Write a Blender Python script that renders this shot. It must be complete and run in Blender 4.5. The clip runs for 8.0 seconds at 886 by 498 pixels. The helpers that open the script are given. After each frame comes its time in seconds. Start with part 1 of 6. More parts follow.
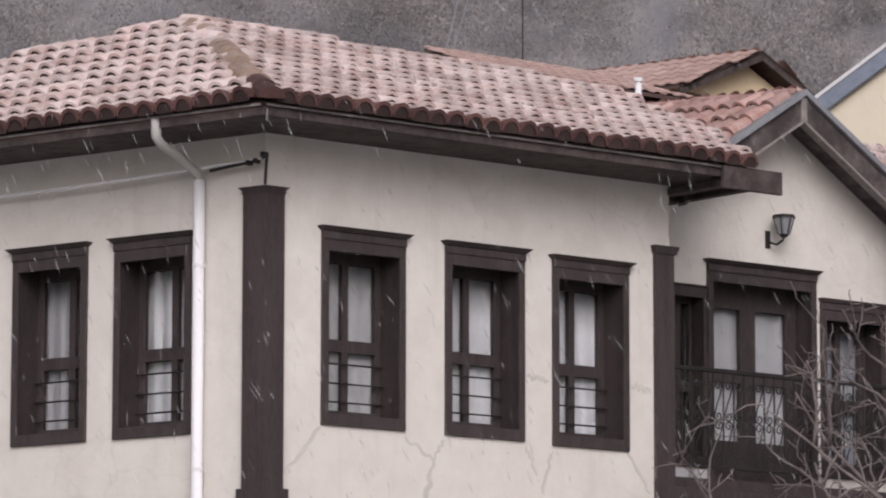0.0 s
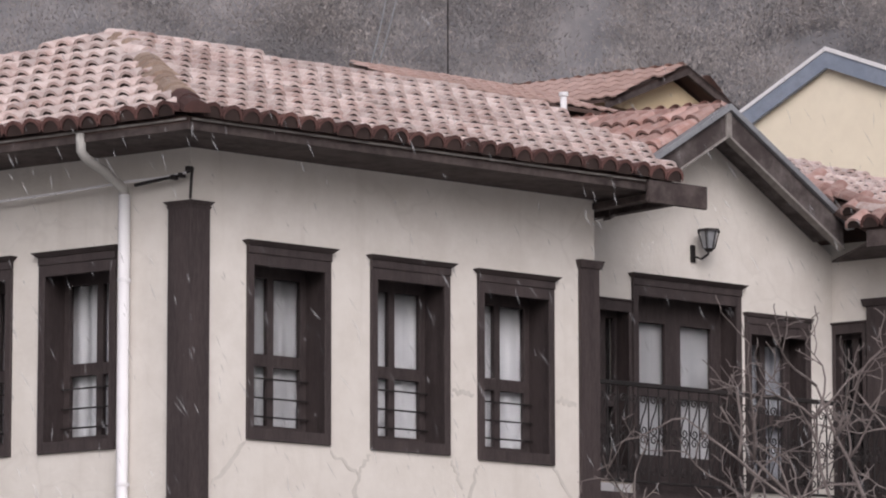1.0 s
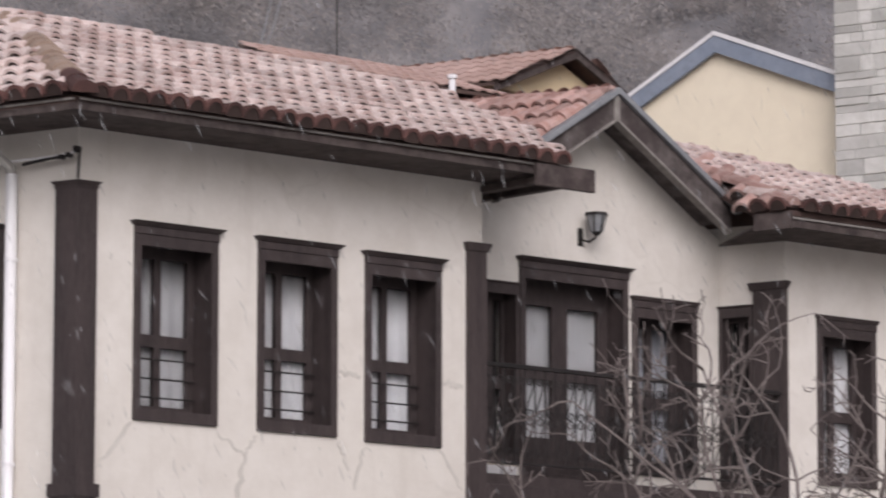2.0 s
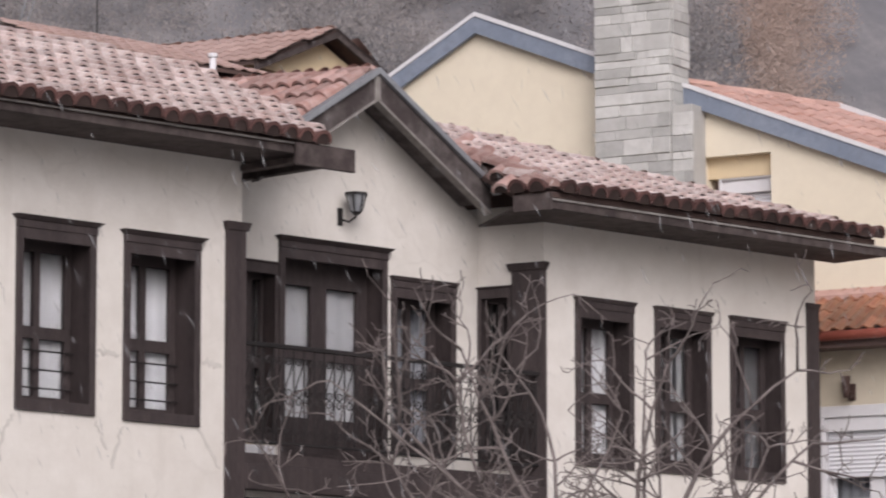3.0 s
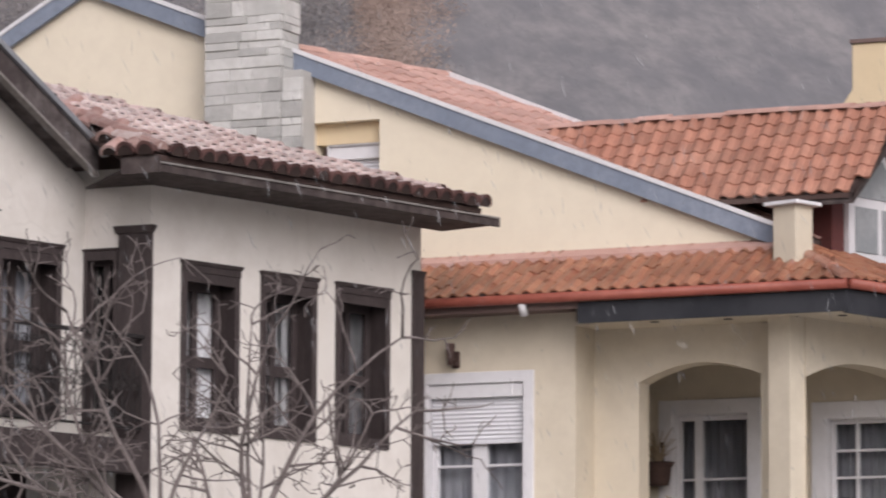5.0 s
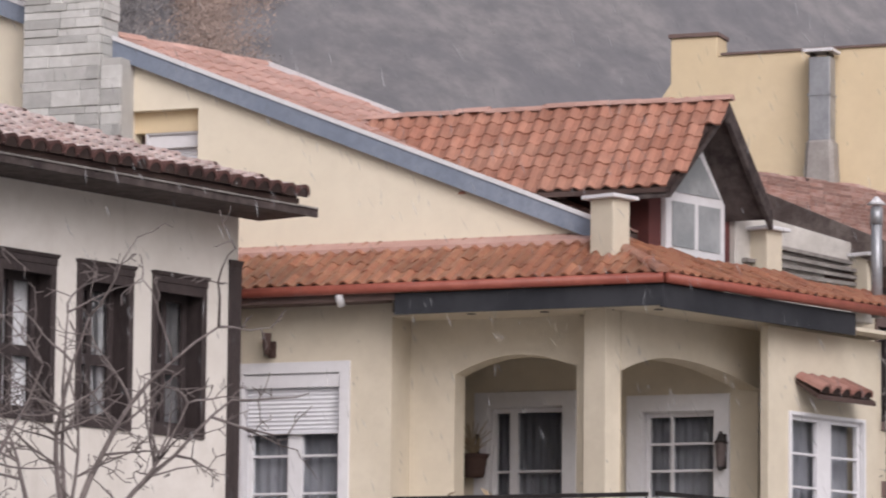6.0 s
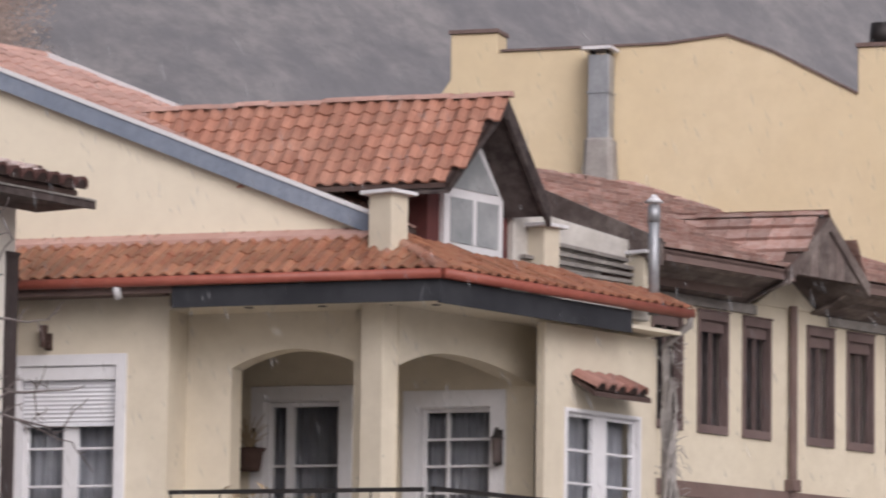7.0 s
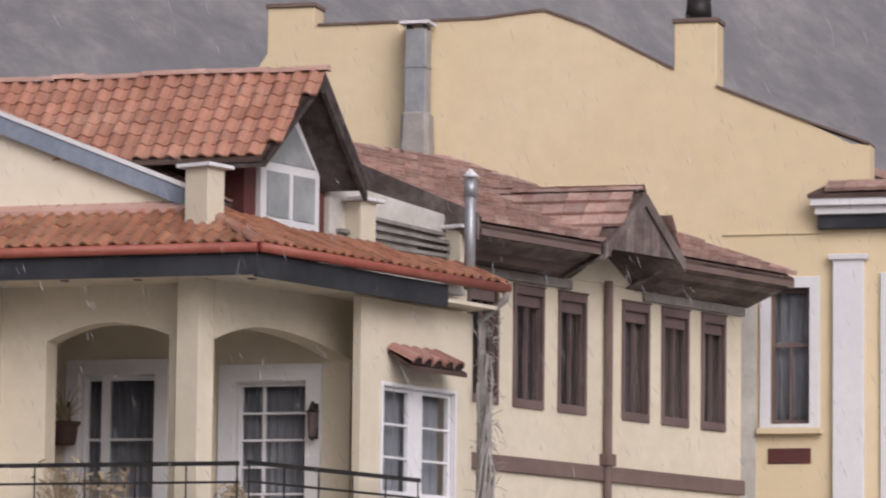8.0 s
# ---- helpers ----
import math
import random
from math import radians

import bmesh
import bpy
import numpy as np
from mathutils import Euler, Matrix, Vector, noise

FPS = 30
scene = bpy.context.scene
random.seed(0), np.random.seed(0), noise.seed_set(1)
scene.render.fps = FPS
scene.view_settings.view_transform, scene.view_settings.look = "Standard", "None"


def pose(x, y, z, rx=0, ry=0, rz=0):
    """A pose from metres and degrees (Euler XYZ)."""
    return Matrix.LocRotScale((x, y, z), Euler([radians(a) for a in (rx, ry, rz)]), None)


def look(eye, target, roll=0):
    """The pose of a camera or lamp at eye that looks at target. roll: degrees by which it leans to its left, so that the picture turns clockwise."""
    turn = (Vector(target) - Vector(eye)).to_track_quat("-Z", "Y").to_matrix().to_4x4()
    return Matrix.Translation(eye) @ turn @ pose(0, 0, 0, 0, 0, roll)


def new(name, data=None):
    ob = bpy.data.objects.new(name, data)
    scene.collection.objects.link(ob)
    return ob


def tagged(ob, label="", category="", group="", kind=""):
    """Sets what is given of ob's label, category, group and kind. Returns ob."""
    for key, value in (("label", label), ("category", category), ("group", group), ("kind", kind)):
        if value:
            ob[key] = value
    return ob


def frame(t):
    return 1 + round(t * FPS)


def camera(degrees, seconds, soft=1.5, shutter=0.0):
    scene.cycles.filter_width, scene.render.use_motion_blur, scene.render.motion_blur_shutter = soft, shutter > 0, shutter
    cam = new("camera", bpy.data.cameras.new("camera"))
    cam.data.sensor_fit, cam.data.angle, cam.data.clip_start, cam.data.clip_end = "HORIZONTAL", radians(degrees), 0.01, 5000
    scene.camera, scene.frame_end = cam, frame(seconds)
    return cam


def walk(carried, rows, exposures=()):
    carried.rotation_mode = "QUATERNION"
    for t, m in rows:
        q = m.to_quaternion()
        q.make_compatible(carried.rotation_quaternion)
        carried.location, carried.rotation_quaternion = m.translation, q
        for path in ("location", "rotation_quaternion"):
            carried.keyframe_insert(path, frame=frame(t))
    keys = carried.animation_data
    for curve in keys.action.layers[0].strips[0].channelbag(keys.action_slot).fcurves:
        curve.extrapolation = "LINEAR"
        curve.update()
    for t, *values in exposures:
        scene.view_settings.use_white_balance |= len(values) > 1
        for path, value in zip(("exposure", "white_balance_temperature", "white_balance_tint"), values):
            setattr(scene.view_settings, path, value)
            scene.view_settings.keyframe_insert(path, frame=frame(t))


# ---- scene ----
# camera: stands still on the street and pans with a long lens
cam = camera(11.479, 8.0, soft=2.0, shutter=0.4)
PATH = [
    (0, pose(0, 0, 1.6, 98.100, 0, 0.001) @ pose(0, 0, 0, 0, 0, 0.055)),
    (0.5, pose(0, 0, 1.6, 98.104, 0, -0.599) @ pose(0, 0, 0, 0, 0, 0.156)),
    (1, pose(0, 0, 1.6, 98.287, 0, -0.980) @ pose(0, 0, 0, 0, 0, -0.107)),
    (1.2, pose(0, 0, 1.6, 98.317, 0, -1.046) @ pose(0, 0, 0, 0, 0, -0.107)),
    (2.3, pose(0, 0, 1.6, 97.850, 0, -3.482) @ pose(0, 0, 0, 0, 0, 0.100)),
    (2.5, pose(0, 0, 1.6, 97.747, 0, -4.253) @ pose(0, 0, 0, 0, 0, 0.100)),
    (3, pose(0, 0, 1.6, 97.787, 0, -5.608) @ pose(0, 0, 0, 0, 0, -0.026)),
    (3.5, pose(0, 0, 1.6, 97.698, 0, -6.768) @ pose(0, 0, 0, 0, 0, -0.028)),
    (4, pose(0, 0, 1.6, 97.629, 0, -7.648) @ pose(0, 0, 0, 0, 0, 0.009)),
    (4.5, pose(0, 0, 1.6, 97.452, 0, -9.283) @ pose(0, 0, 0, 0, 0, 0.195)),
    (4.7, pose(0, 0, 1.6, 97.408, 0, -9.893) @ pose(0, 0, 0, 0, 0, 0.195)),
    (5.8, pose(0, 0, 1.6, 97.206, 0, -12.743) @ pose(0, 0, 0, 0, 0, 0.593)),
    (6, pose(0, 0, 1.6, 97.236, 0, -13.147) @ pose(0, 0, 0, 0, 0, 0.593)),
    (6.5, pose(0, 0, 1.6, 97.191, 0, -14.388) @ pose(0, 0, 0, 0, 0, 0.766)),
    (7, pose(0, 0, 1.6, 97.200, 0, -16.053) @ pose(0, 0, 0, 0, 0, 0.797)),
    (7.5, pose(0, 0, 1.6, 97.169, 0, -17.481) @ pose(0, 0, 0, 0, 0, 0.713)),
    (8, pose(0, 0, 1.6, 96.894, 0, -18.462) @ pose(0, 0, 0, 0, 0, 0.677)),
]
# the camera holds one exposure and a slightly cool, rosy balance
walk(cam, PATH, [(0.0, -0.2, 6300, 16), (2.5, -0.14, 6300, 16), (3.5, -0.08, 6300, 16), (4.5, -0.08, 6300, 16), (6.0, -0.15, 6300, 16), (8.0, -0.22, 6300, 16)])


# ---- light ----
world = bpy.data.worlds.new("overcast")
scene.world = world
world.use_nodes = True
wn = world.node_tree.nodes
sky = wn.new("ShaderNodeTexSky")
sky.sky_type = "NISHITA"
sky.sun_disc = False
sky.sun_elevation = radians(33)
sky.sun_rotation = radians(175)
sky.dust_density = 6.0
sky.air_density = 1.0
sky.ozone_density = 0.6
soft_sky = wn.new("ShaderNodeHueSaturation")
soft_sky.inputs["Saturation"].default_value = 0.34
world.node_tree.links.new(sky.outputs["Color"], soft_sky.inputs["Color"])
world.node_tree.links.new(soft_sky.outputs["Color"], wn["Background"].inputs["Color"])
wn["Background"].inputs["Strength"].default_value = 0.13
sun_data = bpy.data.lights.new("sun", "SUN")
sun_data.energy = 0.85
sun_data.angle = radians(50)
sun_data.color = (1.0, 0.975, 0.985)
sun = new("sun", sun_data)
# light from behind the camera, high
sun.matrix_world = look((1, -22, 14.5), (0, 0, 0))


# ---- materials ----
def node_mat(name):
    m = bpy.data.materials.new(name)
    m.use_nodes = True
    nt = m.node_tree
    return m, nt, nt.nodes["Principled BSDF"]


def rgba(c):
    return (c[0], c[1], c[2], 1.0)


def noise_node(nt, co, scale, detail=4.0, rough=0.6, stretch=None):
    n = nt.nodes.new("ShaderNodeTexNoise")
    n.inputs["Scale"].default_value = scale
    n.inputs["Detail"].default_value = detail
    n.inputs["Roughness"].default_value = rough
    if stretch:
        mp = nt.nodes.new("ShaderNodeMapping")
        mp.inputs["Scale"].default_value = stretch
        nt.links.new(co, mp.inputs["Vector"])
        co = mp.outputs["Vector"]
    nt.links.new(co, n.inputs["Vector"])
    return n.outputs["Fac"]


def ramp(nt, fac, lo, hi):
    r = nt.nodes.new("ShaderNodeMapRange")
    r.interpolation_type = "SMOOTHSTEP"
    r.inputs["From Min"].default_value = lo
    r.inputs["From Max"].default_value = hi
    nt.links.new(fac, r.inputs["Value"])
    return r.outputs["Result"]


def blend(nt, fac, a, b):
    mx = nt.nodes.new("ShaderNodeMix")
    mx.data_type = "RGBA"
    if isinstance(fac, float):
        mx.inputs["Factor"].default_value = fac
    else:
        nt.links.new(fac, mx.inputs["Factor"])
    for sock, v in ((mx.inputs[6], a), (mx.inputs[7], b)):
        if isinstance(v, tuple):
            sock.default_value = rgba(v)
        else:
            nt.links.new(v, sock)
    return mx.outputs[2]


def surface(name, base, second, third=None, big=0.8, fine=14.0, rough=0.85, bump=0.15, bump_scale=40.0, stretch=None, per_piece=0.0, metal=0.0, spec=0.3, bump_depth=0.01):
    """Two-scale colour variation, fine relief, and a shift from piece to piece."""
    m, nt, p = node_mat(name)
    co = nt.nodes.new("ShaderNodeNewGeometry").outputs["Position"]
    f1 = ramp(nt, noise_node(nt, co, big, 5.0, 0.65, stretch), 0.35, 0.68)
    f2 = ramp(nt, noise_node(nt, co, fine, 4.0, 0.7, stretch), 0.3, 0.75)
    col = blend(nt, f1, base, second)
    if third:
        mult = nt.nodes.new("ShaderNodeMath")
        mult.operation = "MULTIPLY"
        mult.inputs[1].default_value = 0.55
        nt.links.new(f2, mult.inputs[0])
        col = blend(nt, mult.outputs[0], col, third)
    if per_piece:
        oi = nt.nodes.new("ShaderNodeObjectInfo").outputs["Random"]
        ri = nt.nodes.new("ShaderNodeNewGeometry").outputs["Random Per Island"]
        add = nt.nodes.new("ShaderNodeMath")
        nt.links.new(oi, add.inputs[0])
        nt.links.new(ri, add.inputs[1])
        fr = nt.nodes.new("ShaderNodeMath")
        fr.operation = "FRACT"
        nt.links.new(add.outputs[0], fr.inputs[0])
        hs = nt.nodes.new("ShaderNodeHueSaturation")
        mr = nt.nodes.new("ShaderNodeMapRange")
        mr.inputs["To Min"].default_value = 1.0 - per_piece
        mr.inputs["To Max"].default_value = 1.0 + per_piece
        nt.links.new(fr.outputs[0], mr.inputs["Value"])
        nt.links.new(mr.outputs["Result"], hs.inputs["Value"])
        nt.links.new(col, hs.inputs["Color"])
        col = hs.outputs["Color"]
    nt.links.new(col, p.inputs["Base Color"])
    p.inputs["Roughness"].default_value = rough
    p.inputs["Metallic"].default_value = metal
    p.inputs["Specular IOR Level"].default_value = spec
    if bump:
        b = nt.nodes.new("ShaderNodeBump")
        b.inputs["Strength"].default_value = bump
        b.inputs["Distance"].default_value = bump_depth
        nt.links.new(noise_node(nt, co, bump_scale, 5.0, 0.7, stretch), b.inputs["Height"])
        nt.links.new(b.outputs["Normal"], p.inputs["Normal"])
    return m


def glass_mat(name, tint):
    m, nt, p = node_mat(name)
    p.inputs["Base Color"].default_value = rgba(tint)
    p.inputs["Transmission Weight"].default_value = 1.0
    p.inputs["Roughness"].default_value = 0.03
    p.inputs["IOR"].default_value = 1.15
    return m


def plaster():
    """Old lime plaster with hairline cracks, faint streaks and patches."""
    m = surface("old_lime_plaster", (0.64, 0.605, 0.56), (0.70, 0.665, 0.625), (0.55, 0.51, 0.465), 0.45, 2.6, 0.92, 0.25, 26.0)
    nt = m.node_tree
    p = nt.nodes["Principled BSDF"]
    col = p.inputs["Base Color"].links[0].from_socket
    co = nt.nodes.new("ShaderNodeNewGeometry").outputs["Position"]
    wob = nt.nodes.new("ShaderNodeTexNoise")
    wob.inputs["Scale"].default_value = 2.2
    nt.links.new(co, wob.inputs["Vector"])
    mixv = nt.nodes.new("ShaderNodeVectorMath")
    mixv.operation = "MULTIPLY_ADD"
    mixv.inputs[1].default_value = (0.5, 0.5, 0.5)
    nt.links.new(wob.outputs["Color"], mixv.inputs[0])
    nt.links.new(co, mixv.inputs[2])
    vor = nt.nodes.new("ShaderNodeTexVoronoi")
    vor.feature = "DISTANCE_TO_EDGE"
    vor.inputs["Scale"].default_value = 0.62
    nt.links.new(mixv.outputs[0], vor.inputs["Vector"])
    line = nt.nodes.new("ShaderNodeMapRange")
    line.inputs["From Min"].default_value = 0.0
    line.inputs["From Max"].default_value = 0.013
    line.inputs["To Min"].default_value = 0.17
    line.inputs["To Max"].default_value = 0.0
    nt.links.new(vor.outputs["Distance"], line.inputs["Value"])
    gate = nt.nodes.new("ShaderNodeMath")
    gate.operation = "MULTIPLY"
    nt.links.new(line.outputs["Result"], gate.inputs[0])
    nt.links.new(ramp(nt, noise_node(nt, co, 0.7, 3.0), 0.42, 0.62), gate.inputs[1])
    col = blend(nt, gate.outputs[0], col, (0.40, 0.365, 0.33))
    streak = nt.nodes.new("ShaderNodeMath")
    streak.operation = "MULTIPLY"
    streak.inputs[1].default_value = 0.28
    nt.links.new(ramp(nt, noise_node(nt, co, 1.0, 4.0, 0.6, (5.0, 5.0, 0.35)), 0.55, 0.8), streak.inputs[0])
    col = blend(nt, streak.outputs[0], col, (0.44, 0.40, 0.355))
    nt.links.new(col, p.inputs["Base Color"])
    return m


M_PLASTER = plaster()
M_REPAIR = surface("grey_plaster_repair", (0.50, 0.475, 0.44), (0.58, 0.55, 0.51), (0.46, 0.43, 0.395), 2.0, 9.0, 0.95, 0.2, 30.0)
M_WOOD = surface("dark_stained_timber", (0.026, 0.019, 0.0195), (0.046, 0.034, 0.034), (0.085, 0.068, 0.066), 1.5, 18.0, 0.62, 0.5, 30.0, (6.0, 6.0, 0.5))
M_EAVE = surface("weathered_eave_boards", (0.030, 0.022, 0.022), (0.070, 0.053, 0.051), (0.13, 0.108, 0.10), 2.4, 7.0, 0.85, 0.5, 24.0)
M_GREYWOOD = surface("grey_weathered_board", (0.22, 0.20, 0.19), (0.33, 0.31, 0.29), (0.14, 0.12, 0.11), 2.0, 14.0, 0.85, 0.4, 30.0)
M_TILE = surface("old_barrel_tile", (0.43, 0.30, 0.27), (0.59, 0.48, 0.45), (0.74, 0.685, 0.67), 1.6, 11.0, 0.7, 0.4, 30.0, per_piece=0.20)
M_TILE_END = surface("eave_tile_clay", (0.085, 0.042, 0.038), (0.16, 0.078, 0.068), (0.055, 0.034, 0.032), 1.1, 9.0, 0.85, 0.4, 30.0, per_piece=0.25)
M_TILE_RED = surface("new_red_tile", (0.37, 0.172, 0.118), (0.46, 0.25, 0.18), (0.28, 0.132, 0.098), 0.9, 8.0, 0.36, 0.25, 30.0, per_piece=0.17)
# red tile darkened for wet and steep view, highlights mixed in as third colour
M_TILE_SKIRT = surface("wet_tile_with_highlights", (0.225, 0.082, 0.05), (0.30, 0.125, 0.075), (0.40, 0.225, 0.135), 0.9, 7.0, 0.3, 0.3, 30.0, per_piece=0.25)
M_TILE_GABLE = surface("red_barrel_tile", (0.30, 0.165, 0.14), (0.40, 0.25, 0.22), (0.50, 0.40, 0.375), 1.6, 9.0, 0.72, 0.4, 30.0, per_piece=0.24)
M_TILE_BROWN = surface("aged_brown_tile", (0.25, 0.135, 0.11), (0.36, 0.21, 0.175), (0.48, 0.39, 0.355), 0.8, 8.0, 0.75, 0.4, 30.0, per_piece=0.26)
M_TILE_PALE = surface("pale_tile", (0.47, 0.285, 0.235), (0.55, 0.36, 0.31), (0.41, 0.25, 0.215), 0.9, 8.0, 0.8, 0.3, 30.0, per_piece=0.14)
M_DECK = surface("roof_deck", (0.07, 0.045, 0.04), (0.11, 0.075, 0.065), None, 1.0, 8.0, 0.95, 0.2, 20.0)
M_MORTAR = surface("ridge_mortar", (0.31, 0.225, 0.175), (0.42, 0.32, 0.26), (0.22, 0.165, 0.14), 2.0, 16.0, 0.95, 0.8, 22.0, bump_depth=0.03)
M_MOSSY = surface("mossy_bedding", (0.20, 0.155, 0.145), (0.34, 0.27, 0.245), (0.13, 0.11, 0.105), 2.4, 12.0, 0.95, 0.6, 24.0, per_piece=0.3, bump_depth=0.02)
M_CREAM = surface("cream_render", (0.72, 0.65, 0.52), (0.75, 0.68, 0.55), (0.67, 0.60, 0.485), 0.5, 5.0, 0.9, 0.12, 60.0)
M_CREAM_PALE = surface("pale_cream_render", (0.60, 0.535, 0.425), (0.65, 0.585, 0.475), (0.52, 0.46, 0.365), 0.6, 4.0, 0.9, 0.15, 50.0)
M_CREAM_OLD = surface("old_cream_render", (0.60, 0.535, 0.42), (0.65, 0.585, 0.47), (0.52, 0.455, 0.355), 0.7, 5.0, 0.92, 0.2, 40.0)
M_BLIND = surface("brown_blind", (0.075, 0.055, 0.055), (0.11, 0.085, 0.083), (0.17, 0.14, 0.135), 2.0, 9.0, 0.8, 0.2, 40.0)
M_HOLLOW_SHADE = surface("tile_hollow_shade", (0.030, 0.020, 0.018), (0.055, 0.036, 0.032), None, 2.0, 12.0, 0.95, 0.0)
M_OCHRE = surface("ochre_render", (0.67, 0.545, 0.36), (0.71, 0.59, 0.41), (0.61, 0.495, 0.33), 0.35, 4.0, 0.9, 0.15, 40.0)
M_BLUE = surface("blue_grey_paint", (0.20, 0.235, 0.30), (0.26, 0.295, 0.36), (0.15, 0.17, 0.21), 1.2, 12.0, 0.6, 0.12, 40.0)
M_WHITE = surface("white_paint", (0.70, 0.69, 0.71), (0.66, 0.65, 0.67), (0.60, 0.59, 0.60), 1.0, 9.0, 0.5, 0.05, 60.0)
M_SHUTTER = surface("shutter_plastic", (0.70, 0.70, 0.73), (0.66, 0.66, 0.69), None, 1.0, 9.0, 0.45, 0.0)
M_STONE = surface("chimney_stone", (0.46, 0.455, 0.435), (0.56, 0.555, 0.535), (0.40, 0.395, 0.375), 2.5, 12.0, 0.9, 0.7, 18.0, per_piece=0.24, bump_depth=0.02)
M_JOINT = surface("joint_and_elbow_grey", (0.40, 0.39, 0.37), (0.46, 0.45, 0.43), None, 2.0, 14.0, 0.95, 0.4, 30.0)
M_CLOTH = surface("white_curtain", (0.66, 0.645, 0.65), (0.58, 0.57, 0.58), None, 1.5, 7.0, 0.95, 0.1, 60.0)
M_CLOTH_DIM = surface("grey_curtain", (0.42, 0.42, 0.45), (0.33, 0.33, 0.36), None, 1.5, 7.0, 0.95, 0.1, 60.0)
# near black for sheets that paint the shade of an unlit room
M_ROOM_SHADE = surface("room_shade", (0.03, 0.027, 0.028), (0.045, 0.04, 0.04), None, 1.0, 5.0, 0.95, 0.0)
M_IRON = surface("black_iron", (0.022, 0.02, 0.02), (0.035, 0.03, 0.03), None, 2.0, 20.0, 0.5, 0.2, 60.0, metal=0.3)
M_ZINC = surface("galvanised_sheet", (0.34, 0.35, 0.37), (0.44, 0.45, 0.47), (0.28, 0.28, 0.30), 3.0, 18.0, 0.45, 0.1, 40.0, metal=0.6)
M_PIPE = surface("white_pvc_pipe", (0.78, 0.77, 0.79), (0.72, 0.71, 0.73), None, 1.0, 10.0, 0.4, 0.0)
M_COPPER = surface("red_brown_gutter", (0.26, 0.068, 0.048), (0.33, 0.10, 0.07), (0.19, 0.052, 0.038), 1.5, 10.0, 0.45, 0.1, 40.0)
M_FASCIA = surface("charcoal_fascia_and_shade", (0.019, 0.020, 0.025), (0.036, 0.037, 0.043), None, 1.5, 10.0, 0.6, 0.1, 40.0)
M_MAROON = surface("maroon_cladding", (0.10, 0.032, 0.03), (0.15, 0.05, 0.045), (0.07, 0.03, 0.03), 1.5, 12.0, 0.7, 0.3, 30.0)
M_TRIM_BROWN = surface("brown_trim", (0.15, 0.10, 0.09), (0.20, 0.14, 0.125), (0.11, 0.08, 0.07), 1.5, 12.0, 0.8, 0.3, 30.0)
M_EAVE_GREY = surface("bleached_eave_boards", (0.13, 0.10, 0.092), (0.27, 0.225, 0.205), (0.075, 0.058, 0.053), 2.2, 8.0, 0.9, 0.7, 18.0, per_piece=0.3, bump_depth=0.02)
M_RAKE = surface("weathered_rake_board", (0.055, 0.043, 0.042), (0.15, 0.13, 0.125), (0.04, 0.032, 0.032), 2.6, 9.0, 0.88, 0.5, 22.0)
M_CLOUDPANE = surface("curtained_pane", (0.25, 0.265, 0.275), (0.36, 0.37, 0.38), None, 2.4, 7.0, 0.25, 0.0, spec=0.5)
M_BROWNWIN = surface("brown_window_timber", (0.115, 0.080, 0.076), (0.16, 0.115, 0.108), None, 1.5, 12.0, 0.75, 0.3, 30.0)
M_GREYWALL = surface("grey_weathered_and_shade_render", (0.50, 0.47, 0.43), (0.62, 0.59, 0.55), (0.36, 0.335, 0.31), 1.2, 6.0, 0.95, 0.5, 24.0)
M_BARK = surface("bare_bark", (0.15, 0.125, 0.12), (0.25, 0.215, 0.205), (0.10, 0.085, 0.082), 3.0, 30.0, 0.9, 0.5, 40.0)
M_VINE = surface("dry_grey_bark_and_mortar", (0.30, 0.275, 0.26), (0.40, 0.375, 0.355), (0.20, 0.18, 0.17), 3.0, 24.0, 0.9, 0.4, 40.0)
M_CLAY = surface("clay_pot", (0.06, 0.036, 0.031), (0.10, 0.06, 0.05), None, 3.0, 20.0, 0.8, 0.1, 40.0)
M_DRY = surface("dry_plant", (0.36, 0.28, 0.19), (0.25, 0.20, 0.14), None, 6.0, 20.0, 0.9, 0.2, 40.0)
M_GLASS = glass_mat("window_glass", (0.93, 0.95, 0.96))
M_GROUND = surface("street_ground", (0.30, 0.29, 0.28), (0.38, 0.37, 0.36), (0.22, 0.21, 0.20), 0.15, 2.5, 0.9, 0.3, 8.0)
M_TILE_FAR = surface("faded_far_tile", (0.40, 0.275, 0.24), (0.46, 0.33, 0.295), (0.34, 0.235, 0.21), 0.9, 8.0, 0.85, 0.2, 30.0, per_piece=0.1)
M_TILE_CANOPY = surface("mossy_clay_tile", (0.27, 0.125, 0.10), (0.36, 0.20, 0.165), (0.20, 0.11, 0.09), 1.2, 9.0, 0.85, 0.4, 30.0, per_piece=0.2)
M_RUST = surface("rust_brown_shrubs", (0.43, 0.325, 0.275), (0.36, 0.29, 0.26), None, 0.05, 0.4, 1.0, 0.0, per_piece=0.06, spec=0.0)
# snowfall haze is mixed into the greys of hill and woods
M_HILL_HAZED = surface("hazed_hillside", (0.195, 0.19, 0.20), (0.285, 0.268, 0.268), (0.15, 0.148, 0.158), 0.30, 1.1, 1.0, 0.0, stretch=(1.0, 0.28, 0.28), spec=0.0)
M_WOODS_HAZED = surface("hazed_winter_woods", (0.165, 0.16, 0.165), (0.39, 0.345, 0.325), (0.27, 0.26, 0.262), 0.26, 0.9, 1.0, 0.0, per_piece=0.05, spec=0.0)


def snow_mat():
    """Falling flakes: mostly see-through white."""
    m, nt, p = node_mat("snowflake")
    p.inputs["Base Color"].default_value = (0.9, 0.9, 0.92, 1.0)
    p.inputs["Roughness"].default_value = 1.0
    p.inputs["Alpha"].default_value = 0.12
    return m


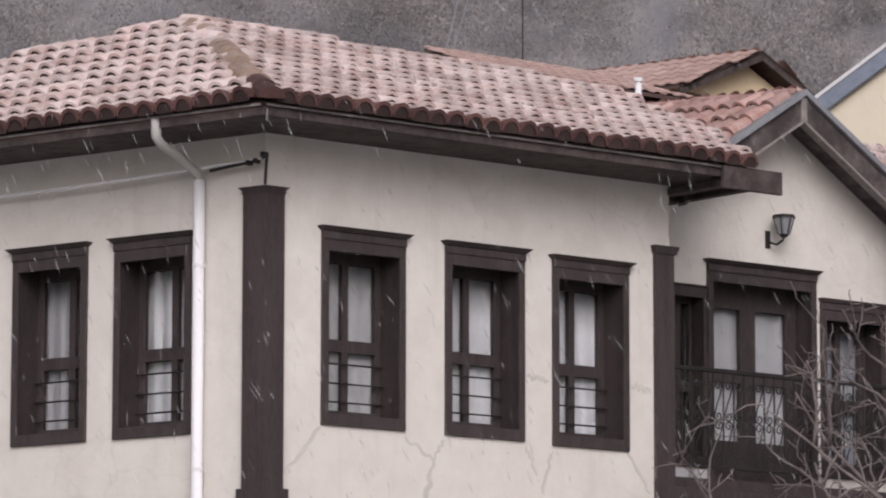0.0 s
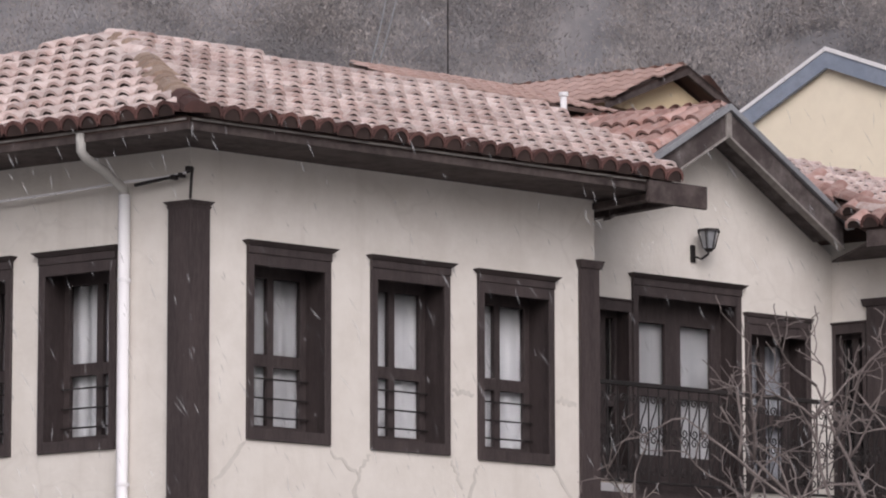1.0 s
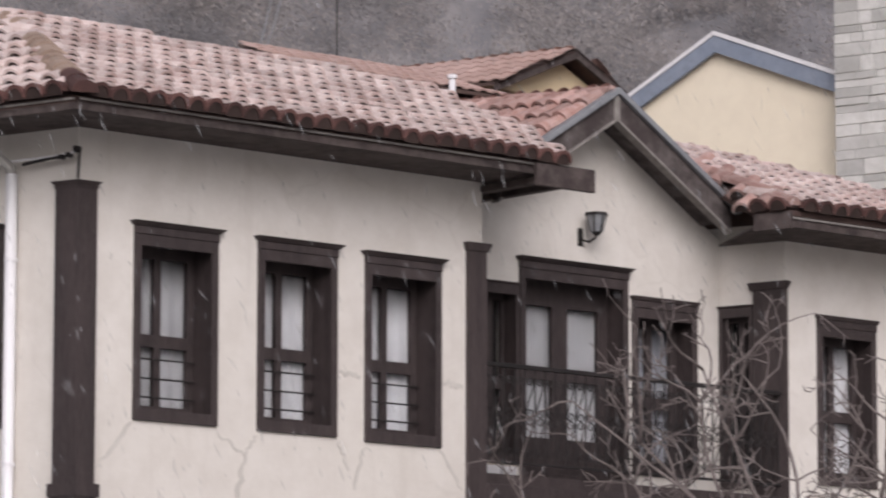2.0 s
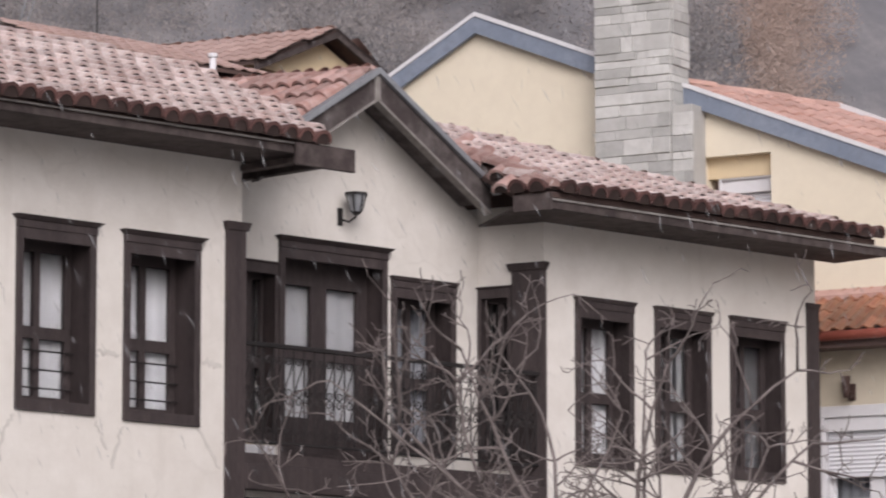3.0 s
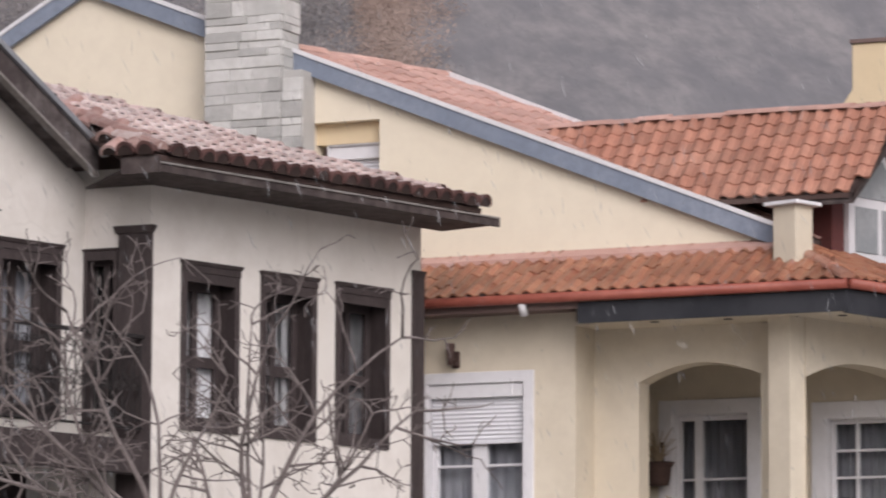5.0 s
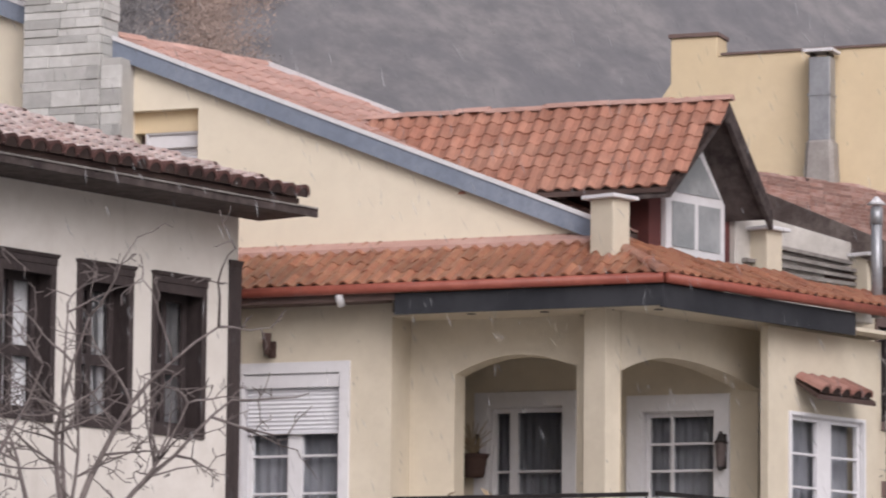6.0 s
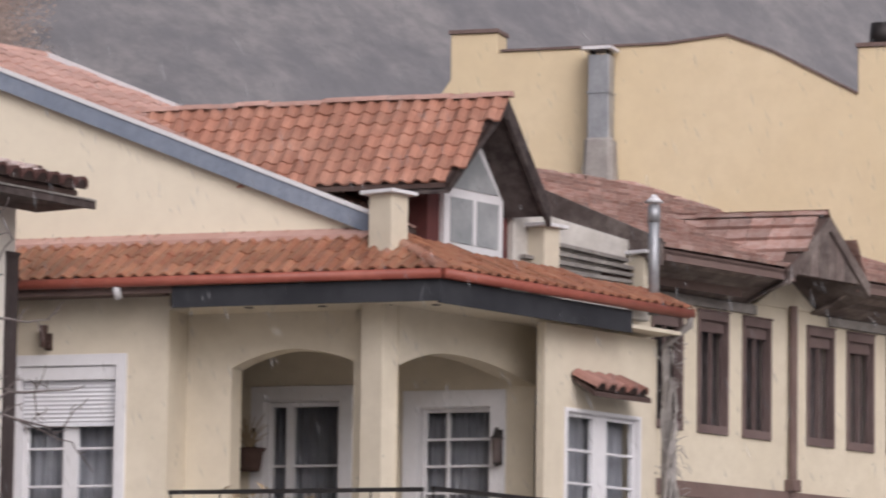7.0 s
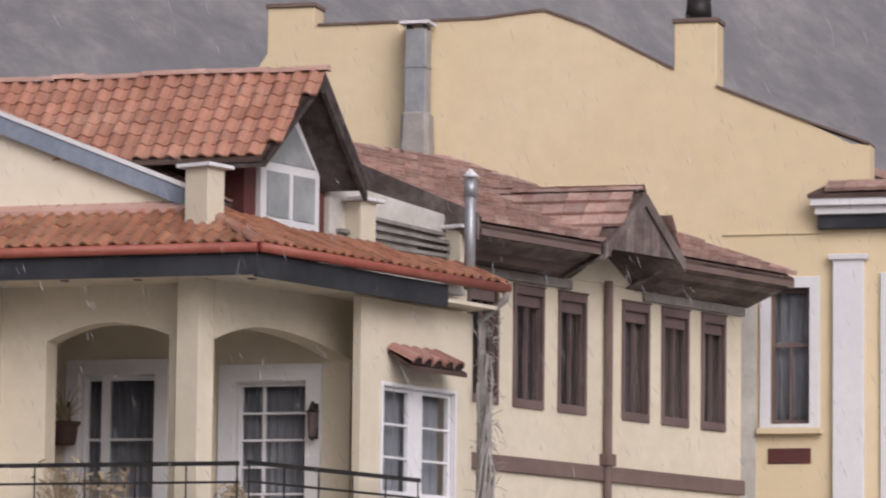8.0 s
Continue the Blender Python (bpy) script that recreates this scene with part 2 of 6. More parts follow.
M_SNOW = snow_mat()


# ---- building helpers ----
def frm(ox, oy, az, oz=0.0):
    """A facade's frame: x along it to the right, y into the house, z up."""
    return pose(ox, oy, oz, 0, 0, az)


def box(bm, x0, x1, y0, y1, z0, z1, taper=0.0):
    vs = [bm.verts.new(c) for c in ((x0, y0, z0), (x1, y0, z0), (x1, y1, z0), (x0, y1, z0),
                                    (x0 - taper, y0 - taper, z1), (x1 + taper, y0 - taper, z1), (x1 + taper, y1 + taper, z1), (x0 - taper, y1 + taper, z1))]
    for f in ((3, 2, 1, 0), (4, 5, 6, 7), (0, 1, 5, 4), (1, 2, 6, 5), (2, 3, 7, 6), (3, 0, 4, 7)):
        bm.faces.new([vs[i] for i in f])
    return vs


def prism(bm, pts, z0, z1, grow=0.0):
    """Upright prism on plan points in turn; grow widens the top about its middle."""
    cx, cy = sum(p[0] for p in pts) / len(pts), sum(p[1] for p in pts) / len(pts)
    lo = [bm.verts.new((x, y, z0)) for x, y in pts]
    hi = [bm.verts.new((cx + (x - cx) * (1 + grow), cy + (y - cy) * (1 + grow), z1)) for x, y in pts]
    n = len(pts)
    bm.faces.new(lo[::-1])
    bm.faces.new(hi)
    for i in range(n):
        bm.faces.new((lo[i], lo[(i + 1) % n], hi[(i + 1) % n], hi[i]))


def plate(bm, pts, thick):
    """A slab on a flat outline of 3D points, thickened downwards."""
    hi = [bm.verts.new(p) for p in pts]
    lo = [bm.verts.new((p[0], p[1], p[2] - thick)) for p in pts]
    n = len(pts)
    bm.faces.new(hi)
    bm.faces.new(lo[::-1])
    for i in range(n):
        bm.faces.new((hi[i], lo[i], lo[(i + 1) % n], hi[(i + 1) % n]))


def tube(bm, pts, r, sides=8, r_end=None):
    """A round tube through points, tapering to r_end."""
    r_end = r if r_end is None else r_end
    pts = [Vector(p) for p in pts]
    rings, a = [], None
    for i, p in enumerate(pts):
        d = (pts[min(i + 1, len(pts) - 1)] - pts[max(i - 1, 0)]).normalized()
        a = d.orthogonal().normalized() if a is None else (a - d * a.dot(d)).normalized()
        b = d.cross(a)
        rr = r + (r_end - r) * i / max(1, len(pts) - 1)
        rings.append([bm.verts.new(p + (a * math.cos(k * math.tau / sides) + b * math.sin(k * math.tau / sides)) * rr) for k in range(sides)])
    for i in range(len(rings) - 1):
        for k in range(sides):
            j = (k + 1) % sides
            bm.faces.new((rings[i][k], rings[i][j], rings[i + 1][j], rings[i + 1][k]))
    bm.faces.new(rings[0][::-1])
    bm.faces.new(rings[-1])


def mesh_of(name, bm, mat, bevel=0.0, smooth=False):
    bmesh.ops.recalc_face_normals(bm, faces=bm.faces)
    if bevel:
        bmesh.ops.bevel(bm, geom=list(bm.edges), offset=bevel, segments=1, affect="EDGES", clamp_overlap=True)
    me = bpy.data.meshes.new(name)
    bm.to_mesh(me)
    bm.free()
    for mm in (mat if isinstance(mat, (list, tuple)) else [mat]):
        me.materials.append(mm)
    if smooth:
        for p in me.polygons:
            p.use_smooth = True
    return me


def part(name, bm, mat, parent, label="", m=None, bevel=0.0, smooth=False):
    """One mesh object under a thing or part; bm may be a finished mesh, to share it."""
    me = bm if isinstance(bm, bpy.types.Mesh) else mesh_of(name, bm, mat, bevel, smooth)
    ob = new(name, me)
    ob.parent = parent
    if m is not None:
        ob.matrix_basis = m
    if label:
        tagged(ob, label)
    return ob


def thing(name, m, label, category, group="", kind=""):
    e = new(name)
    e.matrix_basis = m
    return tagged(e, label, category, group, kind)


def wall_bm(x0, x1, z0, z1, holes, t, y0=0.0):
    """A wall in the plane y = y0, t thick, with rectangular holes (x0, x1, z0, z1) cut through."""
    bm = bmesh.new()
    xs = sorted({x0, x1, *[v for h in holes for v in h[:2] if x0 < v < x1]})
    zs = sorted({z0, z1, *[v for h in holes for v in h[2:] if z0 < v < z1]})
    cache = {}

    def vert(x, y, z):
        key = (x, y, z)
        if key not in cache:
            cache[key] = bm.verts.new(key)
        return cache[key]

    def solid(i, k):
        if not (0 <= i < len(xs) - 1 and 0 <= k < len(zs) - 1):
            return False
        cx, cz = (xs[i] + xs[i + 1]) / 2, (zs[k] + zs[k + 1]) / 2
        return not any(h[0] < cx < h[1] and h[2] < cz < h[3] for h in holes)

    y1 = y0 + t
    for i in range(len(xs) - 1):
        for k in range(len(zs) - 1):
            if not solid(i, k):
                continue
            a, b, c, d = xs[i], xs[i + 1], zs[k], zs[k + 1]
            bm.faces.new([vert(a, y0, c), vert(b, y0, c), vert(b, y0, d), vert(a, y0, d)])
            bm.faces.new([vert(a, y1, d), vert(b, y1, d), vert(b, y1, c), vert(a, y1, c)])
            if not solid(i - 1, k):
                bm.faces.new([vert(a, y1, c), vert(a, y0, c), vert(a, y0, d), vert(a, y1, d)])
            if not solid(i + 1, k):
                bm.faces.new([vert(b, y0, c), vert(b, y1, c), vert(b, y1, d), vert(b, y0, d)])
            if not solid(i, k - 1):
                bm.faces.new([vert(a, y0, c), vert(a, y1, c), vert(b, y1, c), vert(b, y0, c)])
            if not solid(i, k + 1):
                bm.faces.new([vert(a, y0, d), vert(b, y0, d), vert(b, y1, d), vert(a, y1, d)])
    return bm


def curtain_bm(x0, x1, z0, z1, y, folds, depth=0.018):
    bm = bmesh.new()
    n = max(12, folds * 8)
    rows = []
    for j in range(3):
        z = z0 + (z1 - z0) * j / 2
        rows.append([bm.verts.new((x0 + (x1 - x0) * i / n, y + depth * math.sin(i / n * folds * math.tau + 0.4 * j), z)) for i in range(n + 1)])
    for j in range(2):
        for i in range(n):
            bm.faces.new((rows[j][i], rows[j][i + 1], rows[j + 1][i + 1], rows[j + 1][i]))
    bmesh.ops.solidify(bm, geom=list(bm.faces), thickness=0.004)
    return bm


def slab_from_outline(bm, outline, y0, y1):
    """An upright slab: an outline in x and z, from y0 to y1."""
    f = [bm.verts.new((x, y0, z)) for x, z in outline]
    b = [bm.verts.new((x, y1, z)) for x, z in outline]
    bm.faces.new(f)
    bm.faces.new(b[::-1])
    for i in range(len(outline)):
        bm.faces.new((f[i - 1], f[i], b[i], b[i - 1]))


# roof tiles: one mesh a kind, laid in courses on a sloping plane
def tile_mesh(name, mat, width, length, rise, kind, thick=0.016, lift_end=0.027, narrow=0.9):
    """x across, y up the slope, z out of it; the lower end at y = 0 rides on the course below."""
    n = 8 if kind == "wave" else 6
    prof = []
    for i in range(n + 1):
        f = i / n
        if kind == "barrel":
            a = math.pi * f
            prof.append((-math.cos(a) * width * 0.5, math.sin(a) * rise))
        elif kind == "wave":
            prof.append(((f - 0.5) * width * 1.06, rise * max(0.0, math.sin(min(1.0, f / 0.62) * math.pi)) ** 0.8))
        else:
            prof.append(((f - 0.5) * width * 0.985, rise * (0.25 if 0 < i < n else 1.0)))
    bm = bmesh.new()
    rows = []
    for y, lift, shrink in ((0.0, lift_end, 1.0), (length * 1.12, 0.0, narrow if kind == "barrel" else 1.0)):
        rows.append(([bm.verts.new((x * shrink, y, z * shrink + lift)) for x, z in prof], [bm.verts.new((x * shrink * 0.86 if kind == "barrel" else x * shrink, y, max(z * shrink - thick, -0.02) + lift * 0.6)) for x, z in prof]))
    (t0, b0), (t1, b1) = rows
    for i in range(n):
        bm.faces.new((t0[i], t0[i + 1], t1[i + 1], t1[i]))
        bm.faces.new((b0[i + 1], b0[i], t0[i], t0[i + 1])[::-1])
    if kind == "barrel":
        # a dark face fills the raised end: the hollow's shade, painted in
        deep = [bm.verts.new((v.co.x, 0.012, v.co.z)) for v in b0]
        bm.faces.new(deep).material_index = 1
    return mesh_of(name, bm, (mat, M_HOLLOW_SHADE))


def inside(poly, u, v):
    hit = False
    for i in range(len(poly)):
        (x1, y1), (x2, y2) = poly[i], poly[i - 1]
        if (y1 > v) != (y2 > v) and u < (x2 - x1) * (v - y1) / (y2 - y1) + x1:
            hit = not hit
    return hit


def roof_plane(parent, name, corners, mesh, deck_mat, width, course, singles, skew=0.0, label="", rng=1, deck=0.05, name_tile="roof_tile", loose=1.0):
    """A sloping slab on flat corners (the first two are the eave, left to right) covered with courses of tiles.
    The lowest courses are tiles of their own, up to singles of them; the rest are joined."""
    pts = [Vector(c) for c in corners]
    u = (pts[1] - pts[0]).normalized()
    nrm = None
    for k in range(2, len(pts)):
        c = u.cross(pts[k] - pts[0])
        if c.length > 1e-4:
            nrm = c.normalized()
            break
    if nrm.z < 0:
        nrm = -nrm
    v = nrm.cross(u)
    bm = bmesh.new()
    plate(bm, [tuple(p) for p in pts], deck)
    roof = part(name, bm, deck_mat, parent, label)
    poly = [((p - pts[0]).dot(u), (p - pts[0]).dot(v)) for p in pts]
    rnd = random.Random(rng)
    lo_u, hi_u = min(p[0] for p in poly), max(p[0] for p in poly)
    hi_v = max(p[1] for p in poly)
    made = 0
    tv = np.array([w.co[:] for w in mesh.vertices])
    tf = [list(p.vertices) for p in mesh.polygons]
    tm = [p.material_index for p in mesh.polygons]
    tiles = 0
    all_v, all_f, off = [], [], 0
    rows = max(1, round(hi_v / course))
    course = hi_v / rows
    for j in range(rows):
        vv = j * course - (0.0 if name_tile == "roof_tile" else 0.04)
        i = 0
        while lo_u + i * width <= hi_u + 0.01:
            uu = lo_u + (i + 0.5) * width
            i += 1
            if not inside(poly, uu, max(vv + course * 0.4, 0.02)):
                continue
            o = pts[0] + u * (uu + skew * vv + rnd.uniform(-0.008, 0.008) * loose) + v * (vv + rnd.uniform(-0.012, 0.012) * loose) + nrm * (0.012 + rnd.uniform(0, 0.008) * loose)
            tw = rnd.uniform(-0.03, 0.03) * loose
            uu2 = (u * math.cos(tw) + v * math.sin(tw)).normalized()
            m = Matrix((uu2, nrm.cross(uu2), nrm)).transposed().to_4x4()
            m.translation = o
            if made < singles:
                part(name_tile, mesh, None, roof, m=m)
                made += 1
            else:
                a = np.array(m)
                all_v.append(tv @ a[:3, :3].T + a[:3, 3])
                all_f += [[q + off for q in f] for f in tf]
                off += len(tv)
                tiles += 1
    if all_v:
        me = bpy.data.meshes.new("tile_field")
        me.from_pydata(np.concatenate(all_v).tolist(), [], all_f)
        for mm in mesh.materials:
            me.materials.append(mm)
        me.polygons.foreach_set("material_index", tm * tiles)
        tagged(part("tile_field", me, None, roof), kind="stuff")
    return roof


def ridge_run(parent, a, b, mat, step=0.36, r=0.10, rng=3, name="ridge_tile"):
    """Half-round cap tiles laid end to end from a down or along to b."""
    a, b = Vector(a), Vector(b)
    d = (b - a)
    n = max(1, round(d.length / step))
    d.normalize()
    side = d.cross(Vector((0, 0, 1))).normalized()
    up = side.cross(d)
    bm = bmesh.new()
    k = 6
    rows = []
    ln = (b - a).length / n
    for y, rr in ((0.0, r * 0.9), (ln * 1.1, r)):
        rows.append([bm.verts.new((math.cos(math.pi * i / k) * rr, y, math.sin(math.pi * i / k) * rr * 0.85)) for i in range(k + 1)])
    for i in range(k):
        bm.faces.new((rows[0][i], rows[0][i + 1], rows[1][i + 1], rows[1][i]))
    for row in rows:
        bm.faces.new(row)
    me = mesh_of(name, bm, mat)
    rnd = random.Random(rng)
    for i in range(n):
        tw = rnd.uniform(-0.07, 0.07)
        dd = (d + side * tw).normalized()
        ss = dd.cross(Vector((0, 0, 1))).normalized()
        m = Matrix((ss, dd, ss.cross(dd))).transposed().to_4x4()
        m.translation = a + d * ln * i + up * rnd.uniform(-0.015, 0.012)
        part(name, me, None, parent, m=m)


# ---- ground and hill ----
def ground():
    bm = bmesh.new()
    bmesh.ops.create_grid(bm, x_segments=40, y_segments=40, size=2500)
    ob = new("ground", mesh_of("ground", bm, M_GROUND))
    tagged(ob, "grey paved street and open ground", "ground", kind="structure")


def hill_height(x, y):
    d = math.hypot(x, y)
    f = min(1.0, max(0.0, (d - 165) / 60))
    return max(0.0, d - 165) * 0.5 + 10 * f * noise.noise((x * 0.009, y * 0.009, 3.1)) + 2.5 * f * noise.noise((x * 0.05, y * 0.05, 1.7)) - 0.4


def hill():
    bm = bmesh.new()
    az0, az1, na, nd = radians(15), radians(155), 220, 90
    rows = []
    for j in range(nd + 1):
        d = 165 + (j / nd) ** 1.2 * 420
        rows.append([bm.verts.new((d * math.cos(a), d * math.sin(a), hill_height(d * math.cos(a), d * math.sin(a)))) for a in (az0 + (az1 - az0) * i / na for i in range(na + 1))])
    for j in range(nd):
        for i in range(na):
            bm.faces.new((rows[j][i], rows[j][i + 1], rows[j + 1][i + 1], rows[j + 1][i]))
    ob = new("hillside", mesh_of("hillside", bm, M_HILL_HAZED, smooth=True))
    tagged(ob, "steep grey-brown winter hillside, snowfall haze mixed into its colour", "hillside", kind="structure")


def crowns(name, mat, spots, twigs, seed, label, category):
    """Bare winter crowns on the hillside: clouds of fine twigs, joined."""
    rnd = np.random.RandomState(seed)
    vs, fs, off = [], [], 0
    for x, y, r in spots:
        c = np.array([x, y, hill_height(x, y) + r * 0.9])
        u = rnd.normal(size=(twigs, 3))
        u /= np.linalg.norm(u, axis=1)[:, None]
        rad = rnd.rand(twigs) ** 0.45
        p = c + u * rad[:, None] * np.array([r, r, r * rnd.uniform(1.0, 1.5)])
        g = u * 0.7 + np.array([0, 0, 0.9]) + rnd.normal(size=(twigs, 3)) * 0.5
        g *= (rnd.uniform(0.25, 0.8, twigs) * r * 0.15 / np.linalg.norm(g, axis=1))[:, None]
        s = np.cross(g, rnd.normal(size=(twigs, 3)))
        s *= (rnd.uniform(0.02, 0.06, twigs) / np.linalg.norm(s, axis=1))[:, None]
        tri = np.stack([p - s, p + s, p + g], 1).reshape(-1, 3)
        vs.append(tri)
        fs.append(np.arange(len(tri)).reshape(-1, 3) + off)
        off += len(tri)
    me = bpy.data.meshes.new(name)
    me.from_pydata(np.concatenate(vs).tolist(), [], np.concatenate(fs).tolist())
    me.materials.append(mat)
    tagged(new(name, me), label, category, kind="stuff")


def woods():
    rnd = np.random.RandomState(5)
    spots = []
    for k in range(800):
        t = rnd.rand()
        a, d = radians(78 + 24 * t ** 0.8), 205 + rnd.rand() * 100
        x, y = d * math.cos(a), d * math.sin(a)
        if (d < 235 or a > radians(80.8)) and noise.noise((x * 0.03, y * 0.03, 9.2)) > -0.4:
            spots.append((x, y, rnd.uniform(1.6, 3.8)))
    crowns("woods", M_WOODS_HAZED, spots, 1100, 6, "bare winter woods on the hillside, greyed with painted haze", "woods")
    spots = []
    for k in range(40):
        a, d = radians(rnd.normal(79.95, 0.26)), rnd.normal(256, 12)
        spots.append((d * math.cos(a), d * math.sin(a), rnd.uniform(1.2, 2.4)))
    crowns("shrubs", M_RUST, spots, 1300, 7, "rust-brown winter shrubs on the hillside", "shrubs")


ground()
hill()
woods()


def pt(m, x, y, z):
    """A point of a frame inside its parent's frame."""
    return tuple(m @ Vector((x, y, z)))


TILE_OLD = tile_mesh("roof_tile", M_TILE, 0.190, 0.34, 0.098, "barrel", 0.013, 0.036, 0.70)
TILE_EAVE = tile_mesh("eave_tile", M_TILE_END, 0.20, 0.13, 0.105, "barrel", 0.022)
TILE_RED = tile_mesh("red_roof_tile", M_TILE_RED, 0.180, 0.235, 0.038, "wave", 0.016, 0.018)
TILE_SKIRT = tile_mesh("skirt_tile", M_TILE_SKIRT, 0.165, 0.30, 0.036, "wave", 0.016, 0.008)
TILE_GABLE = tile_mesh("gable_tile", M_TILE_GABLE, 0.20, 0.36, 0.085, "barrel", 0.016, 0.034, 0.78)
TILE_BROWN = tile_mesh("brown_roof_tile", M_TILE_BROWN, 0.26, 0.30, 0.009, "pan", 0.03, 0.065)
TILE_FAR = tile_mesh("far_roof_tile", M_TILE_FAR, 0.22, 0.34, 0.022, "wave", 0.014, 0.018)
TILE_CANOPY = tile_mesh("canopy_tile", M_TILE_CANOPY, 0.18, 0.34, 0.085, "barrel", 0.016, 0.03)
TILE_PALE = tile_mesh("pale_roof_tile", M_TILE_PALE, 0.22, 0.34, 0.026, "wave", 0.014, 0.018)


# ---- windows ----
OLD_WINDOW = {}


def old_window(parent, m, w, h, cornice=0.05, depth=0.30, stile=0.065, split=0.455, bars=True, name="window", label="", mats=None, mull=0.035, head=0.11, foot=0.12):
    """A deep timber-lined window: casing, cornice, two-leaf sash, four panes, bars and a curtain sheet, white unless
    another is given.
    """
    key = (w, h, cornice, depth, stile, split, bars, name)
    wood, cloth = mats or (M_WOOD, M_CLOTH)
    if key not in OLD_WINDOW:
        c, t, s = (0.07, 0.045, stile) if cornice else (0.04, 0.03, stile)
        zt, mid = h * split, w * 0.52
        casing = mesh_of("casing", wall_bm(0, w, 0, h, [(c, w - c, 0.10, h - 0.10)], 0.03, -0.03), wood, 0.004)
        lining = mesh_of("lining", wall_bm(0.004, w - 0.004, 0.004, h - 0.004, [(t, w - t, t, h - t)], depth + 0.06, 0.0), wood)
        bm = bmesh.new()
        if cornice:
            box(bm, -0.004, w + 0.004, -0.04, 0.0, h, h + 0.07)
            box(bm, -0.006, w + 0.006, -0.05, 0.0, h + 0.07, h + 0.11, taper=cornice * 0.85)
        else:
            box(bm, -0.01, w + 0.01, -0.045, 0.0, h, h + 0.02)
        corn = mesh_of("cornice", bm, wood, 0.004)
        lights = [(x0, x1, z0, z1) for x0, x1 in ((t + s, mid - mull), (mid + mull, w - t - s)) for z0, z1 in (((t + foot, zt - 0.055), (zt + 0.055, h - t - head)) if split < 1 else ((t + foot, h - t - head),))]
        sash = mesh_of("sash", wall_bm(t, w - t, t, h - t, lights, 0.055, depth - 0.03), wood, 0.004)
        panes = []
        for x0, x1, z0, z1 in lights:
            bm = bmesh.new()
            box(bm, x0 - 0.004, x1 + 0.004, depth, depth + 0.004, z0 - 0.004, z1 + 0.004)
            panes.append(mesh_of("pane", bm, M_GLASS))
        bm = bmesh.new()
        tube(bm, [(t, depth - 0.06, 0), (w - t, depth - 0.06, 0)], 0.008, 6)
        rods = (mesh_of("window_bar", bm, M_IRON), [t + 0.12 + (zt - 0.175 - t) * f for f in (0.14, 0.46, 0.79)]) if bars else None
        cur = mesh_of("curtain", curtain_bm(t + 0.01, w - t - 0.01, t, h - t, depth + 0.06, 5, 0.012), cloth, smooth=True)
        OLD_WINDOW[key] = (casing, lining, corn, sash, panes, rods, cur)
    casing, lining, corn, sash, panes, rods, cur = OLD_WINDOW[key]
    win = part(name, casing, None, parent, label, m)
    part("lining", lining, None, win)
    part("cornice", corn, None, win)
    part("sash", sash, None, win)
    for p in panes:
        part("pane", p, None, win).visible_shadow = False
    if rods:
        for zb in rods[1]:
            part("window_bar", rods[0], None, win, "thin iron bar", pose(0, 0, zb))
    part("curtain", cur, None, win, "curtain sheet; near-black ones stand for room shade")
    return win


PVC = {}


